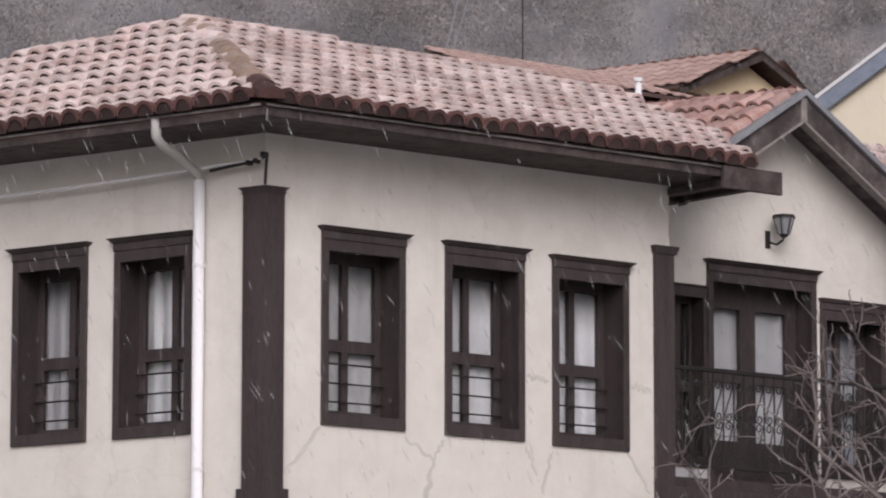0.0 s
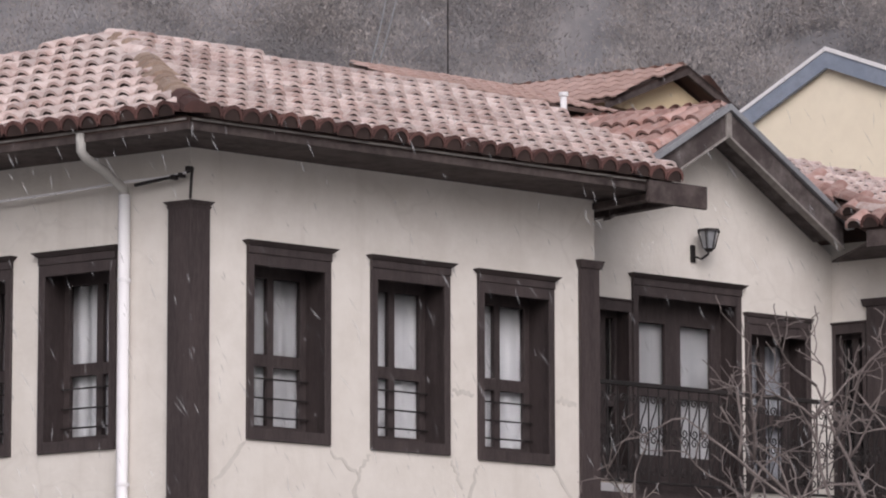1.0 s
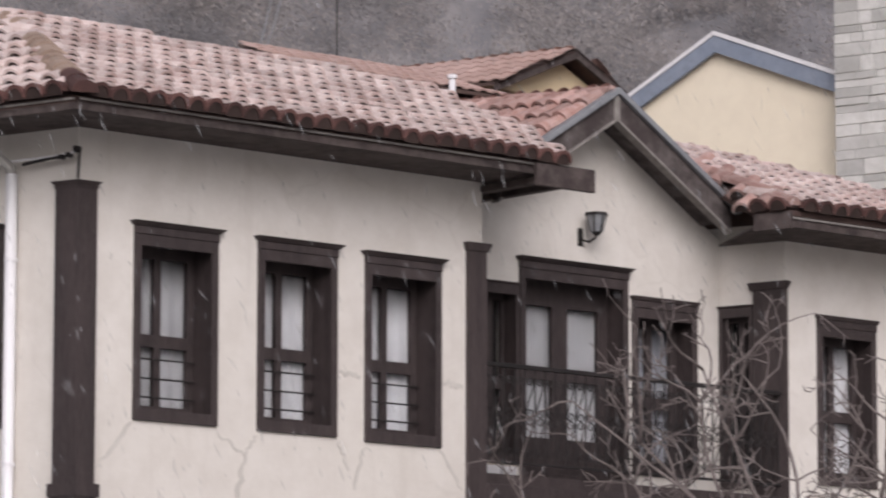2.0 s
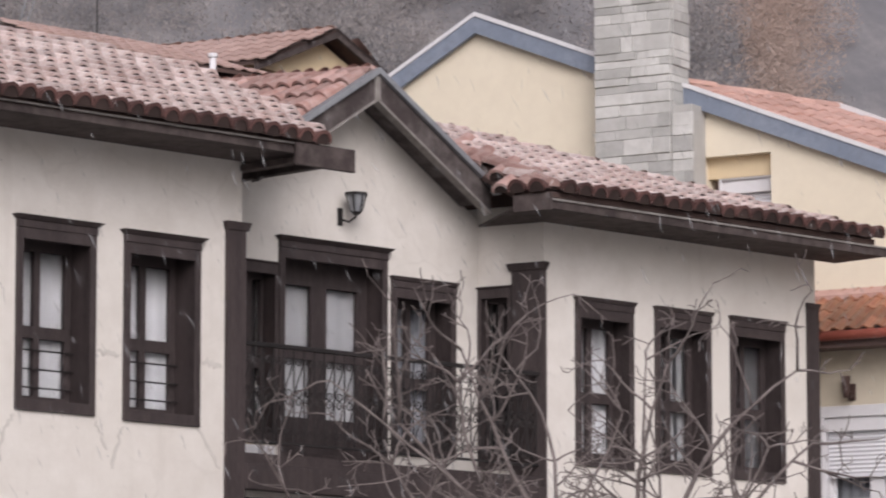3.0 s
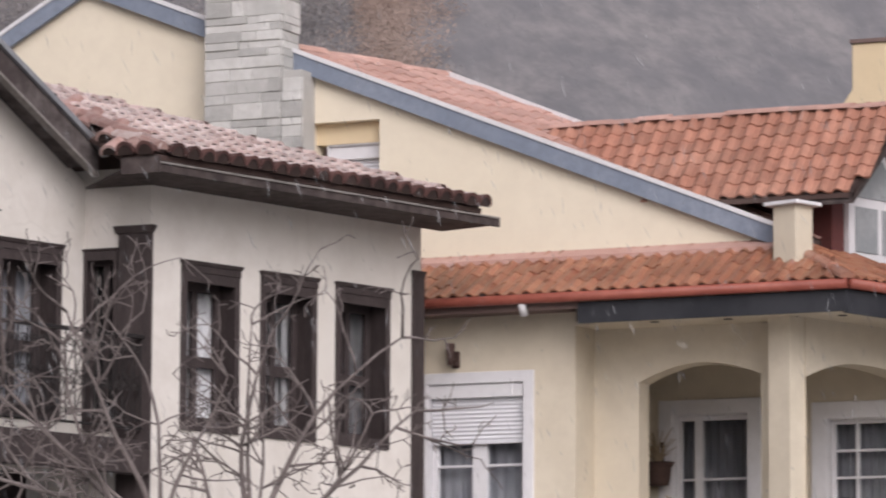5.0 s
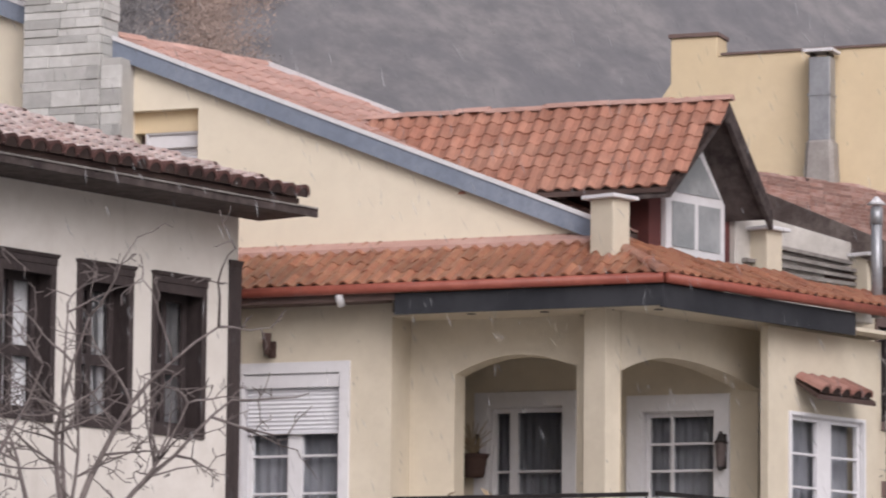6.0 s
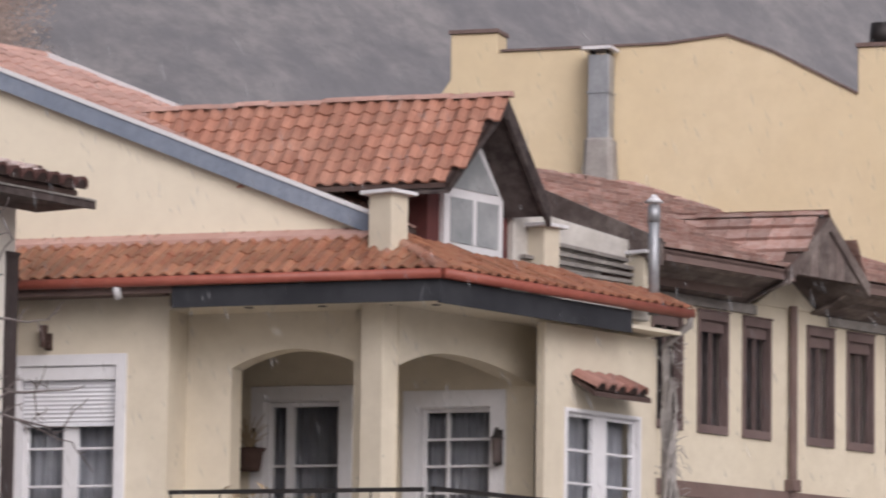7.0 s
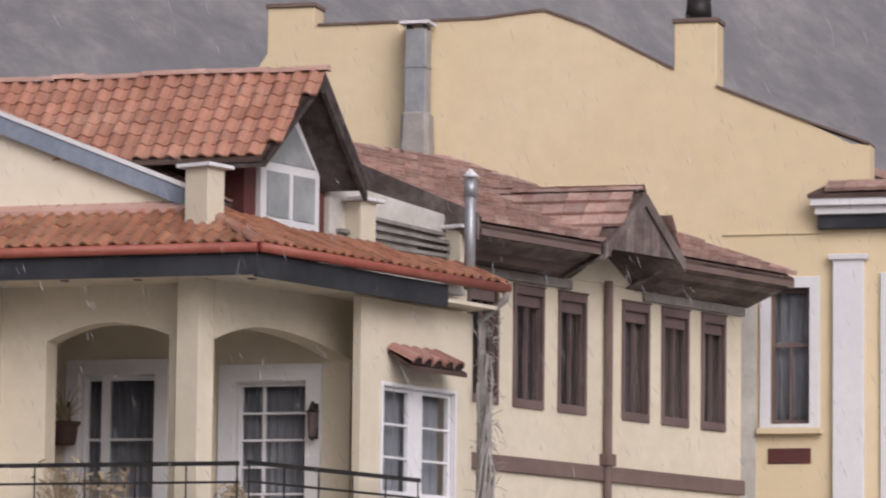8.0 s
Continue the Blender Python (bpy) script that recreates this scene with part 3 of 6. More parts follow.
def pvc_window(parent, m, w, h, leaves=2, cross=3, surround=0.10, shutter=0.0, name="window", label="", depth=0.14, edge=0.06, mid=0.06, first=0.5):
    """A white framed window in a plain surround, with muntins, grey curtains and, if wanted, a roller shutter part way down."""
    key = (w, h, leaves, cross, surround, shutter, depth, edge, mid, first)
    if key not in PVC:
        sur = mesh_of("surround", wall_bm(-surround, w + surround, -surround, h + surround, [(0.02, w - 0.02, 0.02, h - 0.02)], 0.03, -0.03), M_WHITE, 0.004)
        lining = mesh_of("lining", wall_bm(0.004, w - 0.004, 0.004, h - 0.004, [(0.03, w - 0.03, 0.03, h - 0.03)], depth + 0.05, 0.0), M_WHITE)
        panes, lights, e = [], [], edge
        cuts = [0.03, 0.03 + (w - 0.06) * first, w - 0.03] if leaves == 2 else [0.03, w - 0.03]
        for i in range(leaves):
            x0, x1 = cuts[i] + (mid if i else e), cuts[i + 1] - (mid if i < leaves - 1 else e)
            for k in range(cross):
                z0 = 0.03 + e + (h - 0.06 - 2 * e) * k / cross + (0.012 if k else 0)
                z1 = 0.03 + e + (h - 0.06 - 2 * e) * (k + 1) / cross - (0.012 if k < cross - 1 else 0)
                lights.append((x0, x1, z0, z1))
                pb = bmesh.new()
                box(pb, x0 - 0.004, x1 + 0.004, depth + 0.0, depth + 0.004, z0 - 0.004, z1 + 0.004)
                panes.append(mesh_of("pane", pb, M_GLASS))
        frame_me = mesh_of("window_frame", wall_bm(0.03, w - 0.03, 0.03, h - 0.03, lights, 0.06, depth - 0.03), M_WHITE, 0.003)
        cur = mesh_of("curtain", curtain_bm(0.03, w - 0.03, 0.03, h - 0.03, depth + 0.12, 9, 0.02), M_CLOTH_DIM, smooth=True)
        sh = None
        if shutter:
            n = int(shutter / 0.045)
            bm = bmesh.new()
            prev = None
            for i in range(2 * n + 1):
                z1, y1 = h - 0.17 - i * 0.0225, 0.074 - 0.016 * (i % 2)
                row = [bm.verts.new((0.04, y1, z1)), bm.verts.new((w - 0.04, y1, z1))]
                if prev:
                    bm.faces.new((prev[0], prev[1], row[1], row[0]))
                prev = row
            slats = mesh_of("roller_shutter", bm, M_SHUTTER)
            bm = bmesh.new()
            box(bm, 0.032, w - 0.032, 0.0, depth - 0.04, h - 0.17, h - 0.032)
            hood = mesh_of("shutter_box", bm, M_WHITE, 0.004)
            bm = bmesh.new()
            box(bm, 0.035, w - 0.035, 0.055, 0.085, h - 0.17 - n * 0.045 - 0.04, h - 0.17 - n * 0.045)
            sh = (slats, hood, mesh_of("shutter_bar", bm, M_SHUTTER, 0.004))
        PVC[key] = (sur, lining, frame_me, panes, cur, sh)
    sur, lining, frame_me, panes, cur, sh = PVC[key]
    win = part(name, sur, None, parent, label, m)
    part("lining", lining, None, win)
    part("window_frame", frame_me, None, win)
    for p in panes:
        part("pane", p, None, win).visible_shadow = False
    part("curtain", cur, None, win, "grey net curtain")
    if sh:
        part("roller_shutter", sh[0], None, win, "white roller shutter half down")
        part("shutter_box", sh[1], None, win)
        part("shutter_bar", sh[2], None, win)
    return win


# ---- the old timber-framed house ----
A_R = frm(-1.51, 36.97, 39)
A_TURN = pose(0, 0, 0, 0, 0, -75)      # the side facade in the front facade's frame
A_BAY = pose(8.57, 0, 0, 0, 0, -75)    # the second bay's return
UP = math.tan(radians(21.6))


def eave_row(parent, a, b, step=0.205):
    """Tile ends along an eave from a to b, their mouths filled by dark shade faces."""
    a, b = Vector(a), Vector(b)
    u = (b - a).normalized()
    n = int((b - a).length / step)
    y = Vector((0, 0, 1)).cross(u)
    rnd = random.Random(7)
    for i in range(n + 1):
        m = Matrix((u, y, Vector((0, 0, 1)))).transposed().to_4x4()
        m.translation = a + u * (i + 0.3) * (b - a).length / (n + 0.6) + Vector((0, 0, rnd.uniform(-0.01, 0.01))) - y * (0.085 + rnd.uniform(0, 0.02))
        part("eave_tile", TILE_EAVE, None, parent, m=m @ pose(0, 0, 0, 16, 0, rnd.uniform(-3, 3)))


def eave_boards(parent, m, x0, x1, y=-0.8, z=7.86, inner=0.0, x0i=None, x1i=None):
    """Fascia and boarded soffit under an eave that runs along x of frame m."""
    bm = bmesh.new()
    box(bm, x0, x1, y, y + 0.035, z - 0.02, z + 0.08)
    part("fascia", bm, M_EAVE, parent, "", m, 0.004)
    bm = bmesh.new()
    x0i, x1i = x0 if x0i is None else x0i, x1 if x1i is None else x1i
    prism(bm, [(x0 + 0.02, y + 0.035), (x1 - 0.02, y + 0.035), (x1i, inner), (x0i, inner)], z, z + 0.02)
    part("soffit", bm, M_EAVE, parent, "", m)
    bm = bmesh.new()
    box(bm, x0 + 0.02, x1 - 0.02, y - 0.02, y - 0.004, z + 0.06, z + 0.078)
    part("drip_edge", bm, M_GREYWOOD, parent, "thin pale drip edge", m)


def old_house():
    h = thing("old_house", A_R, "old white plastered house with dark timber windows and barrel-tile roof", "house")
    T = A_TURN
    top = 7.88
    wins_r = [(0.60, 1.51), (1.96, 2.86), (3.19, 4.09)]
    wins_b = [(9.00, 9.84), (10.15, 10.99), (11.28, 12.11)]
    wins_l = [(-2.82, -1.96), (-1.65, -0.79)]
    sills = (5.405, 5.40, 5.385)
    part("front_wall", wall_bm(0, 4.6, 0, top, [(a, b, z, z + 1.60) for (a, b), z in zip(wins_r, sills)], 0.32), M_PLASTER, h)
    part("side_wall", wall_bm(-9, 0, 0, top, [(a, b, 5.33, 6.97) for a, b in wins_l], 0.32), M_PLASTER, h, "", T)
    part("bay_wall", wall_bm(8.57, 12.62, 0, top, [(a, b, 5.34, 6.90) for a, b in wins_b], 0.32), M_PLASTER, h)
    part("bay_return_wall", wall_bm(-1.1, 0, 0, top, [(-0.735, -0.36, 5.3, 7.08)], 0.3), M_PLASTER, h, "", A_BAY)
    bm = bmesh.new()
    prism(bm, [(4.3, 0.32), (4.6, 0.32), (4.6, 0.9), (4.3, 0.9)], 0, top)
    part("return_wall", bm, M_PLASTER, h)
    # balcony wall with the gable above it
    part("balcony_wall", wall_bm(4.55, 8.42, 4.9, 7.7, [(5.25, 5.69, 5.38, 7.08), (5.71, 7.12, 5.22, 7.25), (7.18, 8.05, 5.38, 7.0)], 0.3, 0.715), M_PLASTER, h)
    bm = bmesh.new()
    vs = [(4.4, 7.7), (8.42, 7.7), (8.42, 7.74), (6.55, 8.86), (4.8, 7.80), (4.4, 7.86)]
    f = [bm.verts.new((x, 0.715, z)) for x, z in vs]
    b = [bm.verts.new((x, 1.0, z)) for x, z in vs]
    bm.faces.new(f)
    bm.faces.new(b[::-1])
    for i in range(len(vs)):
        bm.faces.new((f[i - 1], f[i], b[i], b[i - 1]))
    part("gable_wall", bm, M_PLASTER, h)
    # far walls that close the house
    bm = bmesh.new()
    prism(bm, [(12.62, 0.32), (12.35, 0.32), (11.0, 6.0), (11.3, 6.0)], 0, top)
    part("end_wall", bm, M_PLASTER, h)
    bm = bmesh.new()
    prism(bm, [(-1.5, 8.5), (11.3, 6.0), (11.3, 6.3), (-1.5, 8.8)], 0, top)
    part("rear_wall", bm, M_PLASTER, h)
    for (a, b), z in zip(wins_r, sills):
        old_window(h, pose(a, 0, z), round(b - a, 2), 1.60)
    for a, b in wins_l:
        old_window(h, T @ pose(a, 0, 5.33), round(b - a, 2), 1.64)
    for a, b in wins_b:
        old_window(h, pose(a, 0, 5.34), 0.83, 1.56, 0.02, 0.24, bars=False, mats=(M_WOOD, M_CLOTH))
    # these two get a near-black sheet instead of cloth, painted room shade
    old_window(h, A_BAY @ pose(-0.735, 0, 5.3), 0.375, 1.78, 0.0, 0.12, 0.02, bars=False, mats=(M_WOOD, M_ROOM_SHADE))
    old_window(h, pose(5.25, 0.715, 5.38), 0.44, 1.70, 0.0, 0.18, 0.03, bars=False, mats=(M_WOOD, M_ROOM_SHADE))
    old_window(h, pose(7.18, 0.715, 5.38), 0.87, 1.62, 0.02, 0.25, 0.09, bars=False, mats=(M_WOOD, M_CLOTH_DIM))
    old_window(h, pose(5.71, 0.715, 5.22), 1.41, 2.03, 0.05, 0.25, 0.13, 0.53, False, "balcony_door", "dark timber french door with white curtains", None, 0.10, 0.26, 0.42)
    # old crack repairs in the plaster below the windows
    rnd = random.Random(41)
    for x0, z0, x1, z1, w in ((0.60, 5.38, 0.22, 4.98, 0.05), (1.52, 5.36, 1.84, 5.18, 0.03), (1.96, 5.36, 1.84, 5.18, 0.04), (1.84, 5.18, 1.74, 4.75, 0.06), (2.88, 5.36, 3.02, 5.12, 0.03),
                              (3.20, 5.34, 3.08, 4.95, 0.045), (4.08, 5.36, 4.36, 5.02, 0.035), (2.90, 5.98, 3.15, 5.96, 0.05), (4.13, 5.99, 4.37, 5.97, 0.06)):
        d = Vector((x1 - x0, 0, z1 - z0))
        side = Vector((-d.z, 0, d.x)).normalized()
        a, b = [], []
        for i in range(9):
            f = i / 8
            c = Vector((x0, 0, z0)) + d * f + side * rnd.uniform(-0.022, 0.022)
            k = w * (0.35 + 0.65 * math.sin(math.pi * (0.12 + 0.76 * f))) * rnd.uniform(0.6, 1.1) * 0.5
            a.append(c + side * k)
            b.append(c - side * k)
        bm = bmesh.new()
        slab_from_outline(bm, [(p.x, p.z) for p in a + b[::-1]], -0.004, 0.0)
        part("plaster_repair", bm, M_REPAIR, h, "grey crack repair in the plaster")
    # corner posts with flared caps
    ca, sa = math.cos(radians(-75)), math.sin(radians(-75))
    corner = [(-0.03, -0.0395), (0.18, -0.0395), (0.18, 0.02), (0.0, 0.02), (-0.2 * ca, -0.2 * sa + 0.02), (-0.2 * ca - 0.04, -0.2 * sa)]

    def corner_post(z0, z1, m, pts, name="corner_post"):
        bm = bmesh.new()
        prism(bm, pts, z0, z1 - 0.07)
        prism(bm, pts, z1 - 0.07, z1, 0.22)
        part(name, bm, M_WOOD, h, "dark timber corner post with flared cap", m)

    bm = bmesh.new()
    prism(bm, corner, 4.83, 7.33)
    prism(bm, corner, 7.33, 7.36, 0.10)
    prism(bm, corner, 7.36, 7.40, 0.26)
    prism(bm, [(x * 1.25 - 0.005, y * 1.25 - 0.012) for x, y in corner], 4.72, 4.83)
    prism(bm, [(x * 1.1 - 0.003, y * 1.1 - 0.006) for x, y in corner], 0.0, 4.72)
    part("corner_post", bm, M_WOOD, h, "dark timber corner post with flared cap")
    corner_post(0.0, 7.275, None, [(4.40, -0.04), (4.625, -0.04), (4.625, 0.3), (4.605, 0.3), (4.605, 0.004), (4.40, 0.004)])
    corner_post(0.0, 7.29, A_BAY, [(-0.34, -0.04), (0.035, -0.04), (0.03, -0.004), (-0.34, -0.004)])
    corner_post(0.0, 7.24, None, [(12.47, -0.03), (12.65, -0.03), (12.65, 0.2), (12.625, 0.2), (12.625, -0.004), (12.47, -0.004)])
    for m, x0, x1, y0, z in ((None, 4.37, 4.67, -0.075, 7.215), (A_BAY, -0.39, 0.06, -0.075, 7.23)):
        bm = bmesh.new()
        box(bm, x0 + 0.02, x1 - 0.02, y0 + 0.02, 0.05 if m is None else -0.002, z, z + 0.075, 0.02)
        part("post_cap", bm, M_WOOD, h, "", m, 0.004)
    # balcony
    bm = bmesh.new()
    box(bm, 4.61, 8.55, 0.02, 0.71, 5.10, 5.20)
    part("balcony_floor", bm, M_WOOD, h)
    bm = bmesh.new()
    box(bm, 4.63, 8.56, -0.05, 0.09, 4.86, 5.10)
    part("balcony_beam", bm, M_WOOD, h, "", None, 0.008)
    # added dark wall; its colour stands for the shade in the entrance opening
    bm = bmesh.new()
    box(bm, 4.61, 8.5, 1.6, 1.75, 0, 5.1)
    part("entrance_shade_wall", bm, M_WOOD, h, "dark wall added for the shaded opening under the balcony")
    rail = bmesh.new()
    box(rail, 4.63, 8.53, 0.02, 0.07, 6.185, 6.225)
    box(rail, 4.63, 8.53, 0.03, 0.06, 5.30, 5.325)
    railing = part("balcony_railing", rail, M_IRON, h, "black wrought-iron railing with scrolls", None, 0.004)
    bal = bmesh.new()
    tube(bal, [(0, 0, 5.31), (0, 0, 6.19)], 0.009, 6)
    bal = mesh_of("baluster", bal, M_IRON)
    scroll = bmesh.new()
    for side in (1, -1):
        pts = []
        for i in range(26):
            a = i / 25
            ang = a * 2.4 * math.pi
            rr = 0.046 * (1 - 0.72 * a)
            pts.append((side * (math.cos(ang) * rr - 0.0), 0, side * (0.34 - 0.20 - 0.0 + math.sin(ang) * rr)))
        tube(scroll, pts, 0.007, 5)
    tube(scroll, [(0.046, 0, 0.14), (0.02, 0, 0.04), (-0.02, 0, -0.04), (-0.046, 0, -0.14)], 0.007, 5)
    scroll = mesh_of("scroll", scroll, M_IRON)
    n = 30
    for i in range(n + 1):
        x = 4.66 + i * (8.5 - 4.66) / n
        part("baluster", bal, None, railing, m=pose(x, 0.045, 0))
        if i < n:
            for zc in (5.56, 5.93):
                part("scroll", scroll, None, railing, m=pose(x + 0.064, 0.045, zc))
    # roofs
    z0 = 7.95
    zr, zq = z0 + 3.52 * UP, z0 + 3.0 * UP
    main = roof_plane(h, "main_roof", [(-0.61, -0.8, z0), (4.84, -0.8, z0), (5.45, 0.3, z0 + 1.1 * UP), (5.75, 2.20, zq), (1.21, 2.72, zr)], TILE_OLD, M_DECK, 0.205, 0.29, 75, 0.0, "pale old barrel tiles, mossy at the ridge")
    ap = A_TURN.inverted() @ Vector((1.21, 2.72, 0))
    sd = lambda x, y: pt(T, x, y, z0 + (y + 0.8) * (zr - z0) / (ap.y + 0.8))
    side = roof_plane(h, "side_roof", [sd(-9, -0.8), sd(0.61, -0.8), sd(ap.x, ap.y), sd(-9, 0.25)], TILE_OLD, M_DECK, 0.205, 0.29, 75, 0.0, "pale old barrel tiles", 2)
    eave_row(main, (-0.5, -0.8, z0), (4.84, -0.8, z0))
    eave_row(side, sd(-6, -0.8), sd(0.5, -0.8))
    bm = bmesh.new()
    plate(bm, [(-3.0, 8.5, z0 - 0.1), (1.21, 2.74, zr - 0.05), (5.75, 2.22, zq - 0.05)], 0.05)
    plate(bm, [(5.75, 2.22, zq - 0.05), (9.5, 8.0, z0 - 0.1), (-3.0, 8.5, z0 - 0.1)], 0.05)
    part("rear_roof", bm, M_TILE, h)
    ridge_run(main, (1.21, 2.72, zr - 0.01), (5.7, 2.205, zq - 0.01), M_MOSSY, rng=4, r=0.075)
    hip = lambda f: tuple(Vector((1.21, 2.72, zr + 0.01)).lerp(Vector((-0.58, -0.80, z0 + 0.05)), f))
    ridge_run(main, hip(0.0), hip(0.40), M_TILE, rng=5, r=0.085)
    ridge_run(main, hip(0.38), hip(0.86), M_MORTAR, step=0.22, rng=5, r=0.14)
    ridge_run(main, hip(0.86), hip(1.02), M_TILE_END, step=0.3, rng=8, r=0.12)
    ridge_run(side, sd(ap.x, ap.y), sd(-9, 0.25), M_MOSSY, rng=6, r=0.075)
    # an old seam of bedded tiles across the slope
    ridge_run(main, (0.80, 1.10, z0 + 1.90 * UP + 0.06), (4.7, -0.20, z0 + 0.60 * UP + 0.06), M_MOSSY, rng=15, r=0.075)
    # lumps of mortar on the hip
    for f, r in ((0.04, 0.17), (0.13, 0.20), (0.22, 0.16), (0.46, 0.16), (0.58, 0.17), (0.70, 0.15)):
        bm = bmesh.new()
        bmesh.ops.create_icosphere(bm, subdivisions=3, radius=r)
        for v in bm.verts:
            v.co *= 1 + 0.45 * noise.noise(v.co * 9 + Vector((f * 40, 0, 0)))
            v.co.z *= 0.42
        part("hip_mortar", bm, M_MORTAR, main, "tan mortar bedding", pose(*hip(f)), 0, True)
    # second bay: front slope with a hip at each end
    y2 = -0.8
    k2 = math.tan(radians(20))
    zb = 7.84
    bz = lambda x, y: (x, y, zb + (y - y2) * k2)
    cx, cy = 7.80, -0.8
    bay = roof_plane(h, "bay_roof", [bz(cx, y2), bz(12.64, y2), bz(9.35, 2.15), bz(8.6, 2.15)], TILE_OLD, M_DECK, 0.205, 0.29, 60, 0.0, "pale old barrel tiles", 3)
    eave_row(bay, (cx + 0.15, y2, zb), (12.64, y2, zb))
    e0 = Vector((cx, cy, zb))
    back = Vector((-0.259, 0.966, 0))
    e1 = e0 + back * 0.36
    roof_plane(h, "bay_side_roof", [tuple(e1), tuple(e0), bz(8.6, 2.15)], TILE_GABLE, M_DECK, 0.205, 0.29, 12, 0.0, "pale old barrel tiles", 4)
    eave_row(bay, tuple(e1), tuple(e0))
    ridge_run(bay, (8.55, 1.95, zb + 2.75 * k2 + 0.03), (cx + 0.02, cy + 0.02, zb + 0.07), M_TILE_GABLE, rng=8, r=0.10)
    ridge_run(bay, bz(9.35, 2.15), bz(12.6, -0.75), M_TILE, rng=9, r=0.07)
    roof_plane(h, "bay_rear_roof", [bz(12.64, y2), (10.5, 7.5, zb), bz(9.35, 2.15)], TILE_OLD, M_DECK, 0.205, 0.29, 0, 0.0, "", 5)
    # gable over the balcony
    gx, gz, gf, gs = 6.55, 8.94, 7.97, 1.58
    for s, nm in ((-1, "gable_roof"), (1, "gable_roof")):
        ea, eb = (gx + s * gs, 0.3, gf), (gx + s * gs, 3.6, gf + 0.22)
        rb, ra = (gx, 3.6, gz + 0.22), (gx, 0.3, gz)
        cs = [eb, ea, ra, rb] if s < 0 else [ea, eb, rb, ra]
        roof_plane(h, nm, cs, TILE_GABLE, M_DECK, 0.205, 0.33, 40, 0.0, "redder barrel tiles in long rows", 10 + s)
        d = Vector((s * gs, 0, gf - gz))
        for y0, y1, off, th, mat, nme in ((0.20, 0.30, 0.01, 0.0, M_ZINC, "bargeboard"), (0.25, 0.31, -0.055, 0.17, M_RAKE, "rake_board"), (0.235, 0.335, -0.285, -0.035, M_GREYWOOD, "inner_rake_board")):
            bm = bmesh.new()
            vs = []
            e = 1.03 if nme == "bargeboard" else 0.97
            for y in (y0, y1):
                vs.append([bm.verts.new(c) for c in ((gx, y, gz + off + 0.06), (gx + d.x * e, y, gz + off + 0.06 + d.z * e), (gx + d.x * e, y, gz + off - th + d.z * e), (gx, y, gz + off - th))])
            bm.faces.new(vs[0])
            bm.faces.new(vs[1][::-1])
            for i in range(4):
                bm.faces.new((vs[0][i - 1], vs[0][i], vs[1][i], vs[1][i - 1]))
            part(nme, bm, mat, h, "grey weathered board" if mat is M_GREYWOOD else "")
        bm = bmesh.new()
        plate(bm, [(gx, 0.3, gz - 0.06), (gx + d.x, 0.3, gf - 0.06), (gx + d.x, 0.72, gf - 0.06), (gx, 0.72, gz - 0.06)], 0.03)
        part("gable_soffit", bm, M_RAKE, h)
    bm = bmesh.new()
    box(bm, gx - 0.035, gx + 0.035, 0.235, 0.30, gz - 0.25, gz - 0.01)
    part("king_post", bm, M_GREYWOOD, h)
    ridge_run(h, (gx, 0.3, gz + 0.03), (gx, 3.5, gz + 0.24), M_TILE_GABLE, rng=12, r=0.085)
    # eaves
    eave_boards(h, None, -0.61, 5.1, x0i=0.0, x1i=5.1)
    eave_boards(h, T, -9, 0.61, x1i=0.0)
    eave_boards(h, None, cx, 12.95, z=7.70, x0i=8.57)
    bm = bmesh.new()
    box(bm, 5.06, 5.16, -0.8, 0.7, 7.80, 7.86)
    box(bm, 4.5, 5.22, -0.86, -0.81, 7.73, 7.94)
    box(bm, 4.58, 4.70, -0.8, 0.3, 7.77, 7.83)
    part("eave_bracket", bm, M_EAVE, h, "dark timber bracket", None, 0.006)
    bm = bmesh.new()
    box(bm, -0.36, 0.05, -0.04, 0.0, 7.66, 7.82)
    part("fascia", bm, M_EAVE, h, "", Matrix.Translation((cx, cy, 0)) @ pose(0, 0, 0, 0, 0, -75))
    bm = bmesh.new()
    prism(bm, [(cx, cy), (8.57, 0), (8.38, 0.715), (e1.x, e1.y)], 7.70, 7.72)
    part("soffit", bm, M_EAVE, h)
    return h


old_house()


def downpipe():
    d = thing("downpipe", A_R @ A_TURN, "white plastic rain downpipe fixed to the plaster wall", "downpipe")
    bm = bmesh.new()
    tube(bm, [(-0.66, -0.075, 0), (-0.66, -0.075, 7.50)], 0.05, 12)
    part("pipe", bm, M_PIPE, d, "", None, 0, True)
    bm = bmesh.new()
    tube(bm, [(-0.66, -0.075, 7.48), (-0.66, -0.10, 7.56), (-0.61, -0.42, 7.66), (-0.57, -0.70, 7.72), (-0.55, -0.79, 7.77), (-0.55, -0.80, 7.92)], 0.042, 12)
    # grey, not the pipe's white: the eave's shade is put into its colour
    part("elbow", bm, M_JOINT, d, "elbow greyed for the shade under the eave", None, 0, True)
    for z in (5.0, 6.75, 3.0):
        bm = bmesh.new()
        tube(bm, [(-0.66, -0.075, z), (-0.66, -0.075, z + 0.03)], 0.056, 12)
        box(bm, -0.68, -0.64, -0.075, 0, z, z + 0.03)
        part("pipe_clip", bm, M_PIPE, d)


